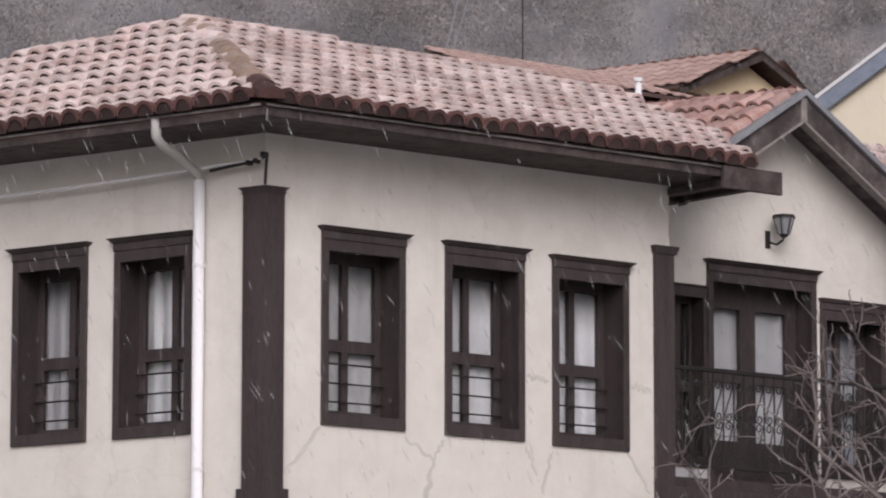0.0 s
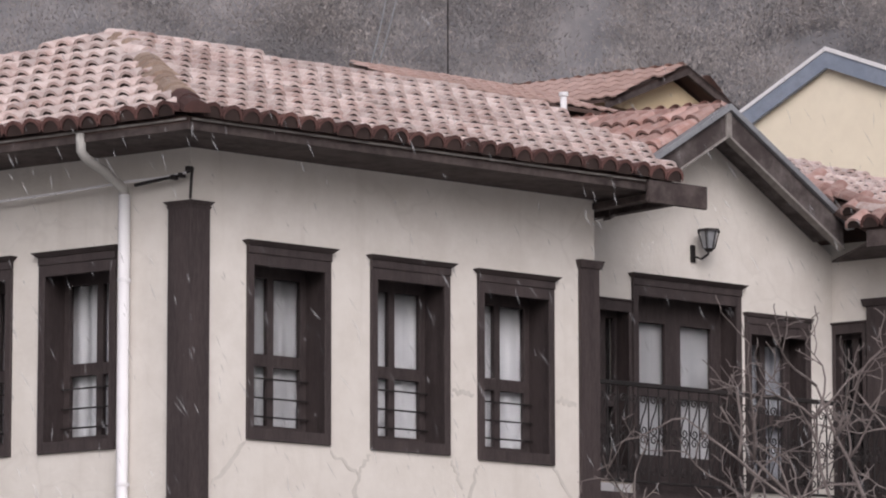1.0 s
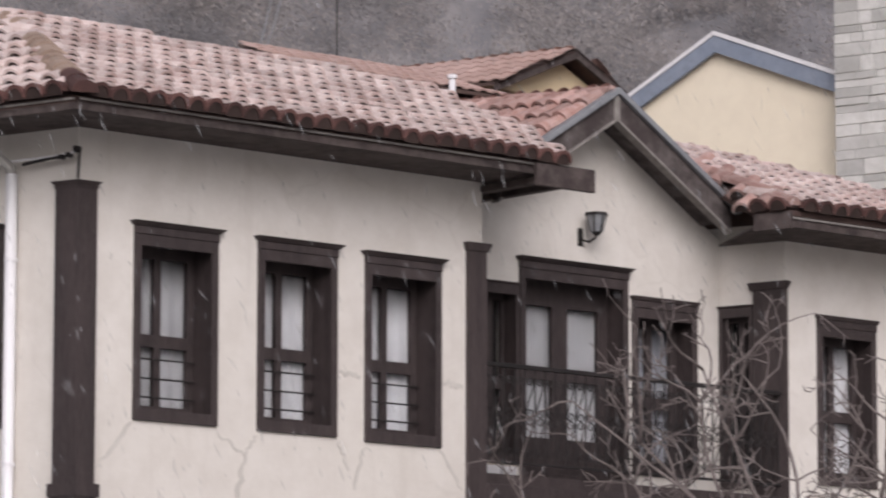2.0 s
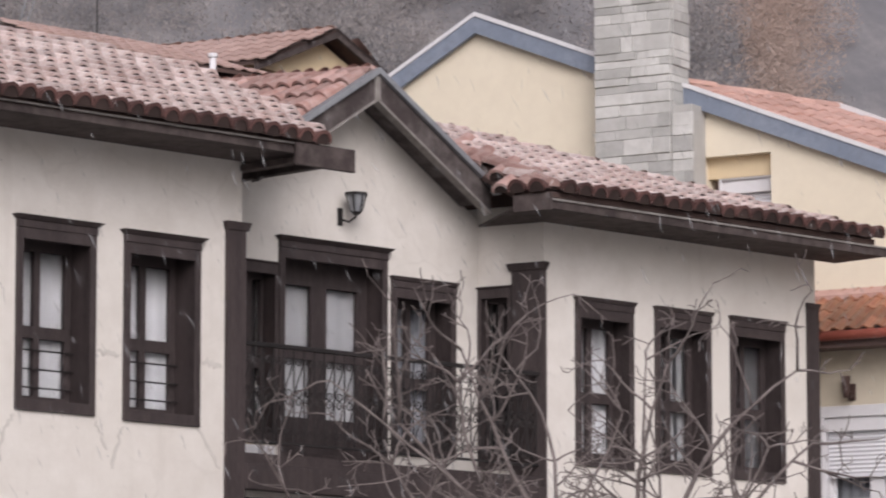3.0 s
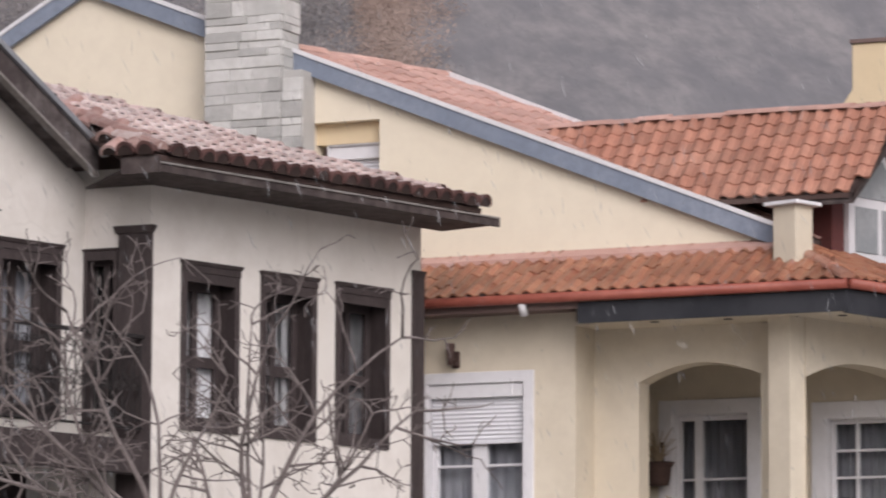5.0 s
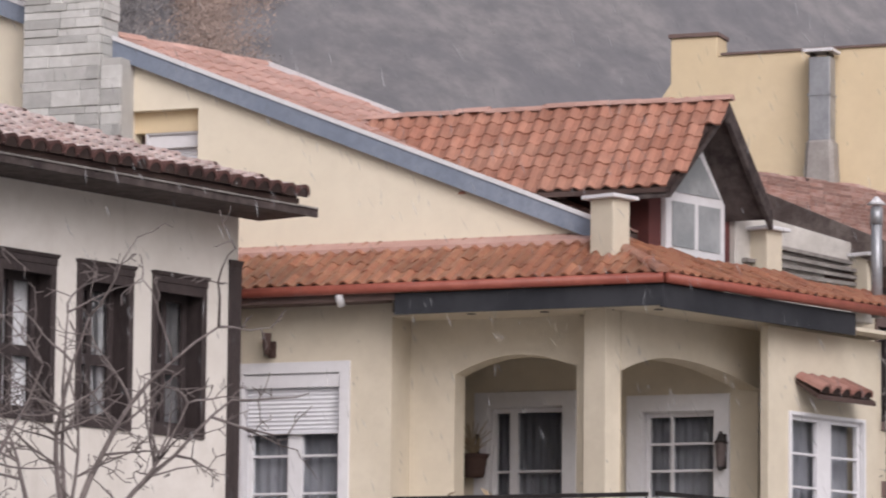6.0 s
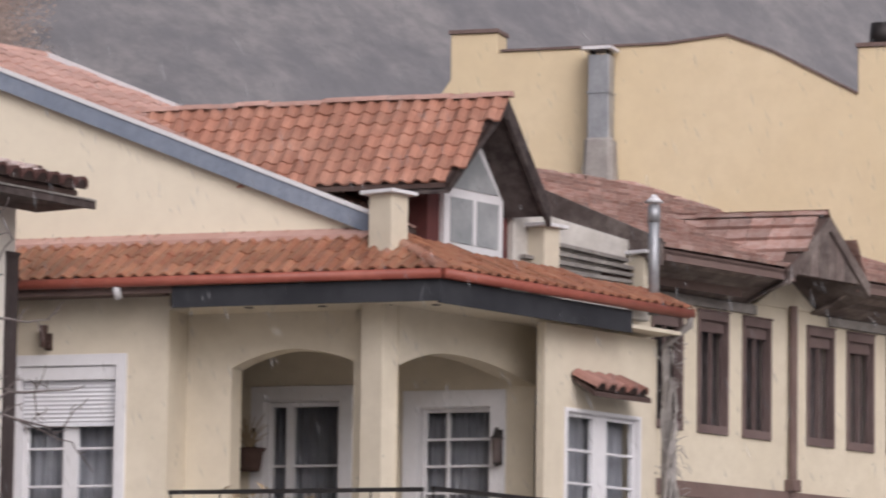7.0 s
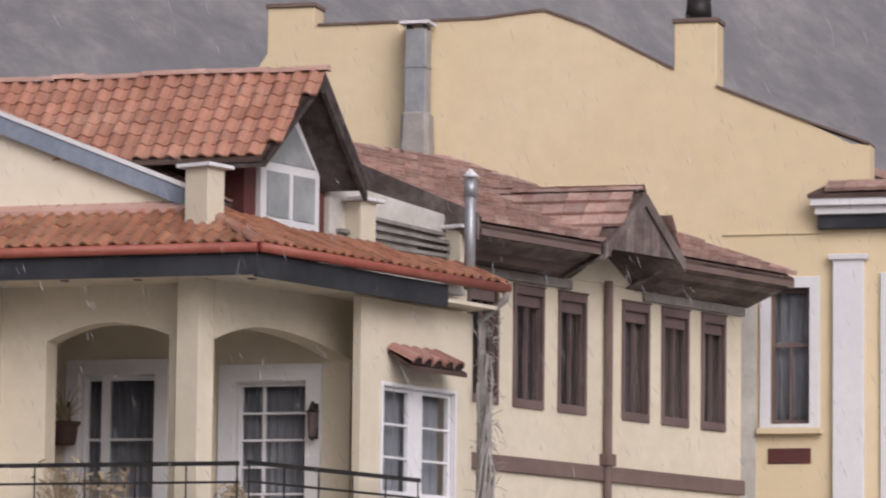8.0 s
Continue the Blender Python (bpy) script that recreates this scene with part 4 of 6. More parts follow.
def house_cable():
    c = thing("cable", A_R @ A_TURN, "pale overhead cable tied to the corner of the house", "cable")
    bm = bmesh.new()
    tube(bm, [(-6 + i * 0.45, -0.12, 7.66 - 0.005 * i - 0.002 * i * (12 - i)) for i in range(13)] + [(-0.2, -0.12, 7.60), (0.05, -0.12, 7.62)], 0.012, 5)
    part("wire", bm, M_PIPE, c)
    bm = bmesh.new()
    tube(bm, [(-0.5, -0.13, 7.56), (-0.05, -0.12, 7.60), (0.10, -0.10, 7.64)], 0.015, 5)
    tube(bm, [(0.06, -0.08, 7.40), (0.08, -0.09, 7.58), (0.10, -0.10, 7.66)], 0.014, 5)
    for a in ((-0.08, 7.59), (0.0, 7.60), (0.08, 7.65)):
        box(bm, a[0] - 0.02, a[0] + 0.02, -0.15, -0.09, a[1] - 0.02, a[1] + 0.02)
    part("bracket", bm, M_IRON, c, "rusty iron bracket with insulators")


def wall_lantern():
    w = thing("wall_lantern", A_R @ pose(6.50, 0.715, 7.56), "dark metal wall lantern with a tapered glass body", "lamp")
    bm = bmesh.new()
    box(bm, -0.03, 0.03, -0.02, 0.0, -0.03, 0.14)
    part("wall_plate", bm, M_IRON, w, "", None, 0.004)
    bm = bmesh.new()
    tube(bm, [(0, -0.02, 0.03), (0.03, -0.10, 0.0), (0.05, -0.17, 0.04), (0.05, -0.18, 0.09)], 0.012, 6)
    part("arm", bm, M_IRON, w)
    for nm, r0, r1, z0, z1, mat in (("lantern_glass", 0.055, 0.098, 0.09, 0.25, M_ZINC), ("lantern_roof", 0.125, 0.115, 0.25, 0.275, M_IRON), ("lantern_base", 0.03, 0.058, 0.06, 0.09, M_IRON)):
        bm = bmesh.new()
        tube(bm, [(0.05, -0.18, z0), (0.05, -0.18, z1)], r0, 6, r1)
        part(nm, bm, mat, w)
    bm = bmesh.new()
    for k in range(6):
        a = k * math.tau / 6 + 0.5
        tube(bm, [(0.05 + 0.056 * math.cos(a), -0.18 + 0.056 * math.sin(a), 0.09), (0.05 + 0.1 * math.cos(a), -0.18 + 0.1 * math.sin(a), 0.25)], 0.006, 4)
    part("lantern_ribs", bm, M_IRON, w)


def planter(x, w):
    p = thing("planter_box", A_R @ pose(x, 0.20, 5.20), "small white planter box on the balcony floor", "planter", "planters on the balcony")
    bm = bmesh.new()
    box(bm, 0, w, 0, 0.14, 0, 0.10, 0.008)
    part("box", bm, M_WHITE, p, "", None, 0.004)
    bm = bmesh.new()
    box(bm, 0.012, w - 0.012, 0.012, 0.128, 0.095, 0.108)
    part("soil", bm, M_DRY, p)


downpipe()
house_cable()
wall_lantern()
planter(4.80, 0.20)
planter(5.08, 0.12)


# ---- the cream house with the dormer and the loggia ----
B_F = frm(9.95, 44.91, -36)
B_INV = B_F.inverted()
B_E = B_INV @ frm(12.245, 42.626, 36)    # along the right-hand eave
B_U = B_INV @ frm(12.13, 43.82, 36)      # along the upper storey's right-hand side


def arch_outline(x0, x1, z0, z1, a, b, spring_a, spring_b, peak_x, peak_z):
    """A wall from x0 to x1 with a low pointed arch between a and b."""
    pts = [(x0, z0), (x0, z1), (x1, z1), (x1, z0), (b, z0), (b, spring_b)]
    for i in range(1, 8):
        f = i / 8
        pts.append((b + (peak_x - b) * f, spring_b + (peak_z - spring_b) * math.sin(f * math.pi / 2) ** 0.9))
    pts.append((peak_x, peak_z))
    for i in range(1, 8):
        f = 1 - i / 8
        pts.append((a + (peak_x - a) * f, spring_a + (peak_z - spring_a) * math.sin(f * math.pi / 2) ** 0.9))
    return pts + [(a, spring_a), (a, z0)]


def rake_board(parent, name, a, b, drop, y0, y1, mat, label="", lift=0.0):
    """A board that runs along a sloping roof edge from a to b (x, z)."""
    bm = bmesh.new()
    slab_from_outline(bm, [(a[0], a[1] + lift), (b[0], b[1] + lift), (b[0], b[1] + lift - drop), (a[0], a[1] + lift - drop)], y0, y1)
    return part(name, bm, mat, parent, label)


def cream_house():
    h = thing("cream_house", B_F, "cream rendered house with red tiled roofs, dormer and arched loggia", "house")
    # lower storey
    part("shutter_wall", wall_bm(-7, 0, 0, 7.05, [(-1.73, -0.57, 4.40, 6.17)], 0.30), M_CREAM_PALE, h)
    pvc_window(h, pose(-1.73, 0, 4.40), 1.16, 1.77, 2, 4, 0.10, 0.46, mid=0.085, label="white window with a half lowered roller shutter")
    bm = bmesh.new()
    prism(bm, [(-0.3, 0.3), (0, 0.3), (0, 0.5), (-0.3, 0.5)], 0, 7.0)
    part("wall_end", bm, M_CREAM_PALE, h)
    bm = bmesh.new()
    slab_from_outline(bm, arch_outline(-0.3, 2.16, 3.8, 6.72, 0.51, 1.90, 6.14, 6.18, 1.21, 6.33), 0.5, 0.78)
    part("arch_wall", bm, M_CREAM_PALE, h, "cream wall with a low pointed arch")
    bm = bmesh.new()
    slab_from_outline(bm, arch_outline(0.20, 3.3, 3.8, 6.72, 0.46, 2.95, 6.10, 6.05, 1.37, 6.30), 0.9, 1.18)
    part("arch_wall", bm, M_CREAM_PALE, h, "cream wall with a low pointed arch", B_E)
    bm = bmesh.new()
    c0, c1 = Vector(pt(B_E, 0.46, 0.9, 0)), Vector(pt(B_E, 0.46, 1.18, 0))
    prism(bm, [(1.89, 0.49), (2.37, 0.49), (c0.x + 0.01, c0.y - 0.02), (c1.x, c1.y), (1.89, 0.80)], 3.8, 6.71)
    part("corner_column", bm, M_CREAM_PALE, h)
    part("loggia_back_wall", wall_bm(-0.3, 3.2, 3.6, 6.72, [(0.06, 0.98, 3.9, 6.0), (1.863, 2.723, 4.3, 5.90)], 0.25, 2.5), M_CREAM_PALE, h)
    pvc_window(h, pose(0.06, 2.5, 3.9), 0.92, 2.10, 2, 3, 0.14, edge=0.05, mid=0.05, first=0.29, label="white glazed loggia door")
    pvc_window(h, pose(1.863, 2.5, 4.3), 0.86, 1.60, 2, 5, 0.16, edge=0.04, mid=0.016, first=0.36, label="white window on the loggia")
    part("front_room_wall", wall_bm(2.19, 4.24, 0, 6.68, [(2.56, 3.90, 4.60, 5.79)], 0.10, 0.3), M_CREAM_PALE, h, "", B_E)
    pvc_window(h, B_E @ pose(2.56, 0.3, 4.60), 1.34, 1.19, 2, 3, 0.02, depth=0.06, edge=0.035, mid=0.13, label="white two-leaf window under a tiled canopy")
    bm = bmesh.new()
    prism(bm, [(3.96, 0.58), (4.24, 0.58), (4.24, 7.0), (3.96, 7.0)], 0, 6.68)
    part("end_wall", bm, M_CREAM_PALE, h, "", B_E)
    part("base_wall", wall_bm(-0.28, 2.6, 0, 3.7, [], 0.25, 0.6), M_CREAM_PALE, h)
    # soffit, floor, fascia and gutter
    ec = pt(B_E, 4.3, 0.02, 0)
    ei = pt(B_E, 4.3, 1.3, 0)
    bm = bmesh.new()
    prism(bm, [(0.26, -0.46), (3.17, -0.46), (ec[0], ec[1]), (ei[0], ei[1]), (2.6, 3.6), (0.0, 2.8), (0.0, 0.0), (0.26, 0.0)], 6.72, 6.76)
    part("soffit", bm, M_CREAM_PALE, h)
    bm = bmesh.new()
    rc, rd = pt(B_E, 2.95, 0.04, 0), pt(B_E, 2.95, 1.1, 0)
    prism(bm, [(0.2, -0.44), (3.1, -0.44), (rc[0], rc[1]), (rd[0], rd[1]), (2.6, 2.5), (-0.25, 2.5)], 3.62, 3.80)
    part("loggia_floor", bm, M_CREAM_PALE, h)
    for x, y in ((0.9, 0.0), (1.7, 0.05), (2.4, 0.1), (2.9, 0.2)):
        bm = bmesh.new()
        tube(bm, [(x, y, 6.712), (x, y, 6.725)], 0.05, 10)
        part("spotlight", bm, M_IRON, h, "small recessed soffit spotlight")
    bm = bmesh.new()
    box(bm, 0.24, 3.2, -0.50, -0.46, 6.68, 6.90)
    part("fascia", bm, M_FASCIA, h)
    bm = bmesh.new()
    box(bm, 0.0, 3.35, 0.0, 0.04, 6.66, 6.90)
    part("fascia", bm, M_FASCIA, h, "", B_E)
    bm = bmesh.new()
    box(bm, -4.5, 0.24, -0.46, -0.42, 6.84, 6.92)
    box(bm, -4.5, 0.0, -0.42, 0.0, 6.86, 6.90)
    part("eave_board", bm, M_TRIM_BROWN, h)
    bm = bmesh.new()
    tube(bm, [(-4.5, -0.545, 6.955), (3.22, -0.545, 6.955)], 0.055, 10)
    part("gutter", bm, M_COPPER, h, "red-brown metal gutter", None, 0, True)
    bm = bmesh.new()
    tube(bm, [(0.0, -0.05, 6.955), (4.4, -0.05, 6.955)], 0.055, 10)
    part("gutter", bm, M_COPPER, h, "red-brown metal gutter", B_E, 0, True)
    bm = bmesh.new()
    tube(bm, [(-0.38, -0.52, 6.97), (-0.38, -0.52, 6.88), (-0.38, -0.46, 6.80)], 0.045, 10)
    part("rain_outlet", bm, M_PIPE, h, "white plastic outlet", None, 0, True)
    bm = bmesh.new()
    tube(bm, [(4.36, -0.05, 6.94), (4.36, -0.05, 6.84), (4.30, 0.22, 6.62), (4.30, 0.24, 0.0)], 0.045, 10)
    part("rain_downpipe", bm, M_GREYWOOD, h, "grey rain downpipe", B_E, 0, True)
    # skirt roofs over the loggia
    hip = (2.25, 0.4, 7.52)
    s1 = roof_plane(h, "skirt_roof", [(-4.5, -0.55, 6.99), (3.22, -0.55, 6.99), hip, (-4.5, 0.4, 7.52)], TILE_SKIRT, M_DECK, 0.165, 0.27, 110, 0.0, "glossy red clay tiles", 21)
    b = lambda x, y, z: pt(B_E, x, y, z)
    roof_plane(h, "skirt_roof", [b(0, -0.06, 6.99), b(4.42, -0.06, 6.99), b(4.42, 0.45, 7.207), b(1.9, 0.62, 7.28), hip], TILE_SKIRT, M_DECK, 0.165, 0.27, 50, 0.0, "glossy red clay tiles", 22)
    ridge_run(s1, hip, (3.2, -0.53, 7.03), M_TILE_RED, r=0.08, rng=23)
    bm = bmesh.new()
    plate(bm, [(-4.5, 0.20, 7.485), (2.2, 0.20, 7.485), (2.2, 0.402, 7.575), (-4.5, 0.402, 7.575)], 0.05)
    part("wall_flashing", bm, M_TILE_PALE, h, "pinkish mortar flashing along the wall")
    # upper gable wall, in slices round its window
    up = lambda x: 10.80 - 0.545 * (-6.15 - x) if x < -6.15 else 10.80 - 0.396 * (x + 6.15)
    bm = bmesh.new()
    slab_from_outline(bm, [(-12, 0), (-3.32, 0), (-3.32, up(-3.32)), (-6.15, up(-6.15)), (-12, up(-12))], 0.4, 0.7)
    slab_from_outline(bm, [(-3.32, 9.13), (-2.5, 9.13), (-2.5, up(-2.5)), (-3.32, up(-3.32))], 0.4, 0.7)
    slab_from_outline(bm, [(-3.32, 6.95), (-2.5, 6.95), (-2.5, 7.9), (-3.32, 7.9)], 0.4, 0.7)
    slab_from_outline(bm, [(-2.5, 6.95), (2.1, 6.95), (2.1, up(2.1)), (-2.5, up(-2.5))], 0.4, 0.7)
    bmesh.ops.remove_doubles(bm, verts=bm.verts, dist=0.001)
    part("gable_wall", bm, M_CREAM, h)
    bm = bmesh.new()
    box(bm, -3.32, -2.5, 0.52, 0.7, 8.90, 9.13)
    part("shutter_box", bm, M_OCHRE, h)
    pvc_window(h, pose(-3.20, 0.56, 7.9), 0.70, 1.0, 1, 1, 0.0, 0.30, label="small white attic window with its shutter down")
    ru = lambda x: up(x) + 0.12
    ap, lf, rf = (-6.15, ru(-6.15)), (-12, ru(-12)), (2.22, ru(2.22))
    rake_board(h, "rake_board", ap, rf, 0.20, 0.30, 0.36, M_BLUE, "blue-grey painted rake board", 0.05)
    rake_board(h, "rake_board", lf, ap, 0.20, 0.30, 0.36, M_BLUE, "blue-grey painted rake board", 0.05)
    rake_board(h, "rake_soffit", (ap[0], ap[1] - 0.06), (rf[0], rf[1] - 0.06), 0.05, 0.36, 0.44, M_BLUE)
    rake_board(h, "verge_cap", ap, rf, 0.05, 0.285, 0.47, M_WHITE, "pale metal verge cap", 0.095)
    rake_board(h, "verge_cap", lf, ap, 0.05, 0.285, 0.47, M_WHITE, "pale metal verge cap", 0.095)
    rz = lambda x, y: (x, y, 7.60 - 0.394 * (x - 2.2) + 0.175 * (y - 0.44))
    roof_plane(h, "upper_roof", [rz(2.2, 0.44), rz(3.11, 2.7), rz(-1.1, 2.6), rz(-2.8, 2.75), rz(-3.84, 1.0), rz(-4.7, 0.44)], TILE_PALE, M_DECK, 0.22, 0.34, 60, 0.0, "pale pinkish clay tiles", 24)
    ridge_run(h, rz(-3.84, 1.0), rz(-2.8, 2.75), M_TILE_PALE, r=0.09, rng=25)
    a, c = Vector(rz(-2.8, 2.75)), Vector(rz(-1.1, 2.6))
    bm = bmesh.new()
    box(bm, -0.05, 0.05, 0.0, (c - a).length, 0.0, 0.07)
    d = (c - a).normalized()
    sd = d.cross(Vector((0, 0, 1))).normalized()
    m = Matrix((sd, d, sd.cross(d))).transposed().to_4x4()
    m.translation = a
    part("verge_cap", bm, M_WHITE, h, "pale metal verge cap", m)
    bm = bmesh.new()
    plate(bm, [(-6.15, 0.4, ru(-6.15)), (-6.15, 9, ru(-6.15)), (-12, 9, ru(-12)), (-12, 0.4, ru(-12))], 0.1)
    part("far_roof", bm, M_TILE_PALE, h)
    bm = bmesh.new()
    plate(bm, [(-6.15, 0.5, ru(-6.15) - 0.1), (2.2, 0.5, ru(2.2) - 0.1), (4.5, 6, ru(2.2) - 0.1), (-6.15, 9, ru(-6.15) - 0.1)], 0.1)
    part("roof_deck", bm, M_DECK, h)
    # dormer
    u = lambda x, y, z: pt(B_U, x, y, z)
    back = Vector((-1, 0, 0))
    apx = Vector(u(1.21, -0.5, 9.04))
    fl, fr = Vector(u(0.20, -0.5, 8.02)), Vector(u(1.98, -0.5, 7.98))
    L = 4.5
    dr = roof_plane(h, "dormer_roof", [tuple(fl + back * 2.3), tuple(fl), tuple(apx), tuple(apx + back * L)], TILE_RED, M_DECK, 0.180, 0.205, 110, 0.0, "bright red clay tiles", 26)
    roof_plane(h, "dormer_roof", [tuple(fr + back * 0.5), tuple(fr + back * 3.2), tuple(apx + back * 3.2), tuple(apx + back * 0.5)], TILE_RED, M_DECK, 0.180, 0.205, 0, 0.0, "bright red clay tiles", 27)
    ridge_run(dr, tuple(apx + back * L + Vector((0, 0, 0.03))), tuple(apx + Vector((0, 0, 0.02))), M_TILE_PALE, r=0.075, rng=28)
    # dormer front with a window that follows the gable
    bm = bmesh.new()
    slab_from_outline(bm, [(0.50, 7.2), (1.98, 7.2), (1.98, 8.1), (1.24, 8.92), (0.50, 8.1)], 0.02, 0.10)
    front = part("dormer_front", bm, M_MAROON, h, "maroon timber cladding", B_U)
    bm = bmesh.new()
    o = [(0.70, 7.42), (1.72, 7.42), (1.72, 8.06), (1.30, 8.60), (1.16, 8.60), (0.70, 8.06)]
    slab_from_outline(bm, o, -0.05, 0.016)
    part("window_frame", bm, M_WHITE, front)
    for q in ([(0.80, 7.50), (1.18, 7.50), (1.18, 7.98), (0.80, 7.98)], [(1.26, 7.50), (1.63, 7.50), (1.63, 7.98), (1.26, 7.98)], [(0.80, 8.08), (1.63, 8.08), (1.27, 8.50), (1.19, 8.50)]):
        bm = bmesh.new()
        slab_from_outline(bm, q, -0.062, -0.053)
        part("pane", bm, M_CLOUDPANE, front, "cloudy glass pane with white curtain")
    bm = bmesh.new()
    for p, q, drop in ((fl, apx, 0.09), (apx, fr, 0.22)):
        n0 = Vector((0, 0, -1))
        vs = [bm.verts.new(w) for w in (p, q, q + n0 * drop, p + n0 * drop)]
        sh = back * 0.05
        ws = [bm.verts.new(w.co + sh) for w in vs]
        bm.faces.new(vs)
        bm.faces.new(ws[::-1])
        for i in range(4):
            bm.faces.new((vs[i - 1], vs[i], ws[i], ws[i - 1]))
    part("bargeboard", bm, M_EAVE, h)
    bm = bmesh.new()
    for p, q in ((fl, apx), (fr, apx)):
        plate(bm, [tuple(w + Vector((0, 0, -0.08))) for w in (p, q, q + back * 0.75, p + back * 0.75)], 0.03)
    part("dormer_soffit", bm, M_EAVE, h)
    bm = bmesh.new()
    box(bm, 0.50, 0.56, 0.1, 3.0, 7.2, 8.12)
    box(bm, 1.92, 1.98, 0.1, 3.0, 7.2, 8.12)
    part("dormer_cheek", bm, M_MAROON, h, "maroon timber cladding", B_U)
    # parapet posts along the upper storey
    for x, z0, z1 in ((-0.34, 7.25, 7.85), (2.30, 7.1, 7.80), (4.16, 7.1, 7.70)):
        bm = bmesh.new()
        box(bm, x - 0.14, x + 0.14, -0.28, 0.02, z0, z1)
        post = part("parapet_post", bm, M_CREAM_PALE, h, "", B_U, 0.006)
        bm = bmesh.new()
        box(bm, x - 0.21, x + 0.21, -0.35, 0.09, z1, z1 + 0.04)
        part("cap", bm, M_WHITE, post, "", None, 0.006)
    bm = bmesh.new()
    slab_from_outline(bm, [(1.9, 7.0), (4.45, 7.0), (4.45, 7.84), (1.9, 8.02)], -0.06, 0.10)
    part("parapet_wall", bm, M_GREYWALL, h, "grey weathered parapet", B_U, 0.01)
    for k in range(4):
        bm = bmesh.new()
        box(bm, 1.9 + 0.1 * k, 4.3 - 0.2 * k, -0.13 - 0.01 * k, -0.07, 7.32 + 0.13 * k, 7.36 + 0.13 * k)
        part("parapet_board", bm, M_GREYWOOD, h, "grey weathered board", B_U @ pose(0, 0, 0, 0, 0.8 * (k - 1), 0))
    # canopy over the front room's window
    e = lambda x, y, z: pt(B_E, x, y, z)
    roof_plane(h, "window_canopy", [e(2.62, -0.04, 5.97), e(3.66, -0.04, 5.97), e(3.63, 0.3, 6.16), e(2.68, 0.3, 6.16)], TILE_CANOPY, M_DECK, 0.19, 0.30, 16, 0.0, "small canopy of weathered barrel tiles", 29)
    return h


cream_house()


def stone_chimney():
    c = thing("stone_chimney", B_F, "tall chimney of pale grey coursed stone against the gable wall", "chimney")
    x0, x1, x2, y0, y1 = -4.46, -3.52, -3.27, 0.02, 0.45
    bm = bmesh.new()
    box(bm, x0 + 0.02, x1 - 0.02, y0 + 0.02, y1, 6.5, 12.6)
    core = part("core", bm, M_JOINT, c)
    bm = bmesh.new()
    box(bm, x1 - 0.02, x2 - 0.02, y0 + 0.05, 0.40, 6.5, 9.68)
    part("shoulder", bm, M_JOINT, c)
    rnd = random.Random(14)
    z = 8.2
    while z < 12.55:
        hh = rnd.choice((0.085, 0.11, 0.13, 0.15, 0.18))
        for face in (0, 1, 2):
            lo, hi = ((x0, x1), (y0, y1), (x1 + 0.005, x2))[face]
            if face == 2 and z > 9.55:
                continue
            p = lo
            while p < hi - 0.02:
                ln = min(rnd.uniform(0.14, 0.46), hi - p)
                if hi - p - ln < 0.09:
                    ln = hi - p
                bm = bmesh.new()
                g, pr = 0.0015, rnd.uniform(0.0, 0.022)
                if face == 0:
                    box(bm, p + g, p + ln - g, y0 - pr, y0 + 0.04, z + g, z + hh - g)
                elif face == 1:
                    if p == lo:
                        p += 0.045
                        ln = max(0.08, ln - 0.045)
                    box(bm, x1 - 0.04, x1 + pr, p + g, p + ln - g, z + g, z + hh - g)
                else:
                    box(bm, p + g, p + ln - g, y0 + 0.03 - pr, y0 + 0.07, z + g, z + hh - g)
                part("stone", bm, M_STONE, c, "", None, 0.006)
                p += ln
        z += hh


stone_chimney()


def loggia_railing():
    r = thing("loggia_railing", B_F, "thin black metal railing round the loggia", "railing")
    for m, x0, x1, y in ((None, 0.22, 3.02, -0.42), (B_E, -0.05, 2.9, 0.03)):
        for z, t in ((4.77, 0.022), (4.58, 0.012), (3.95, 0.012)):
            bm = bmesh.new()
            box(bm, x0, x1, y - t, y + t, z - t, z + t)
            part("rail", bm, M_IRON, r, "", m, 0.003)
        n = int((x1 - x0) / 0.55)
        for i in range(n + 1):
            x = x0 + 0.02 + (x1 - x0 - 0.04) * i / n
            bm = bmesh.new()
            tube(bm, [(x, y, 3.80), (x, y, 4.76)], 0.010, 6)
            part("upright", bm, M_IRON, r, "", m)


def hanging_pot():
    p = thing("hanging_pot", B_F @ pose(-0.03, 2.33, 5.20) @ Matrix.Diagonal((1.6, 1.3, 1.15, 1.0)), "dark clay pot with a dry plant hung on the loggia wall", "plant pot")
    bm = bmesh.new()
    tube(bm, [(0, 0, 0), (0, 0, 0.04), (0, 0, 0.17), (0, 0, 0.19), (0, 0, 0.22)], 0.075, 14, 0.12)
    part("pot", bm, M_CLAY, p, "", None, 0, True)
    bm = bmesh.new()
    box(bm, -0.012, 0.012, 0.10, 0.13, 0.0, 0.42)
    part("hanger", bm, M_IRON, p)
    bm = bmesh.new()
    rnd = random.Random(3)
    for i in range(26):
        a = rnd.uniform(0, math.tau)
        r, hh = rnd.uniform(0.05, 0.16), rnd.uniform(0.10, 0.34)
        tube(bm, [(0, 0, 0.2), (math.cos(a) * r * 0.5, -abs(math.sin(a)) * r * 0.5, 0.2 + hh * 0.7), (math.cos(a) * r, -abs(math.sin(a)) * r, 0.2 + hh)], 0.007, 4, 0.003)
    part("plant", bm, M_DRY, p)


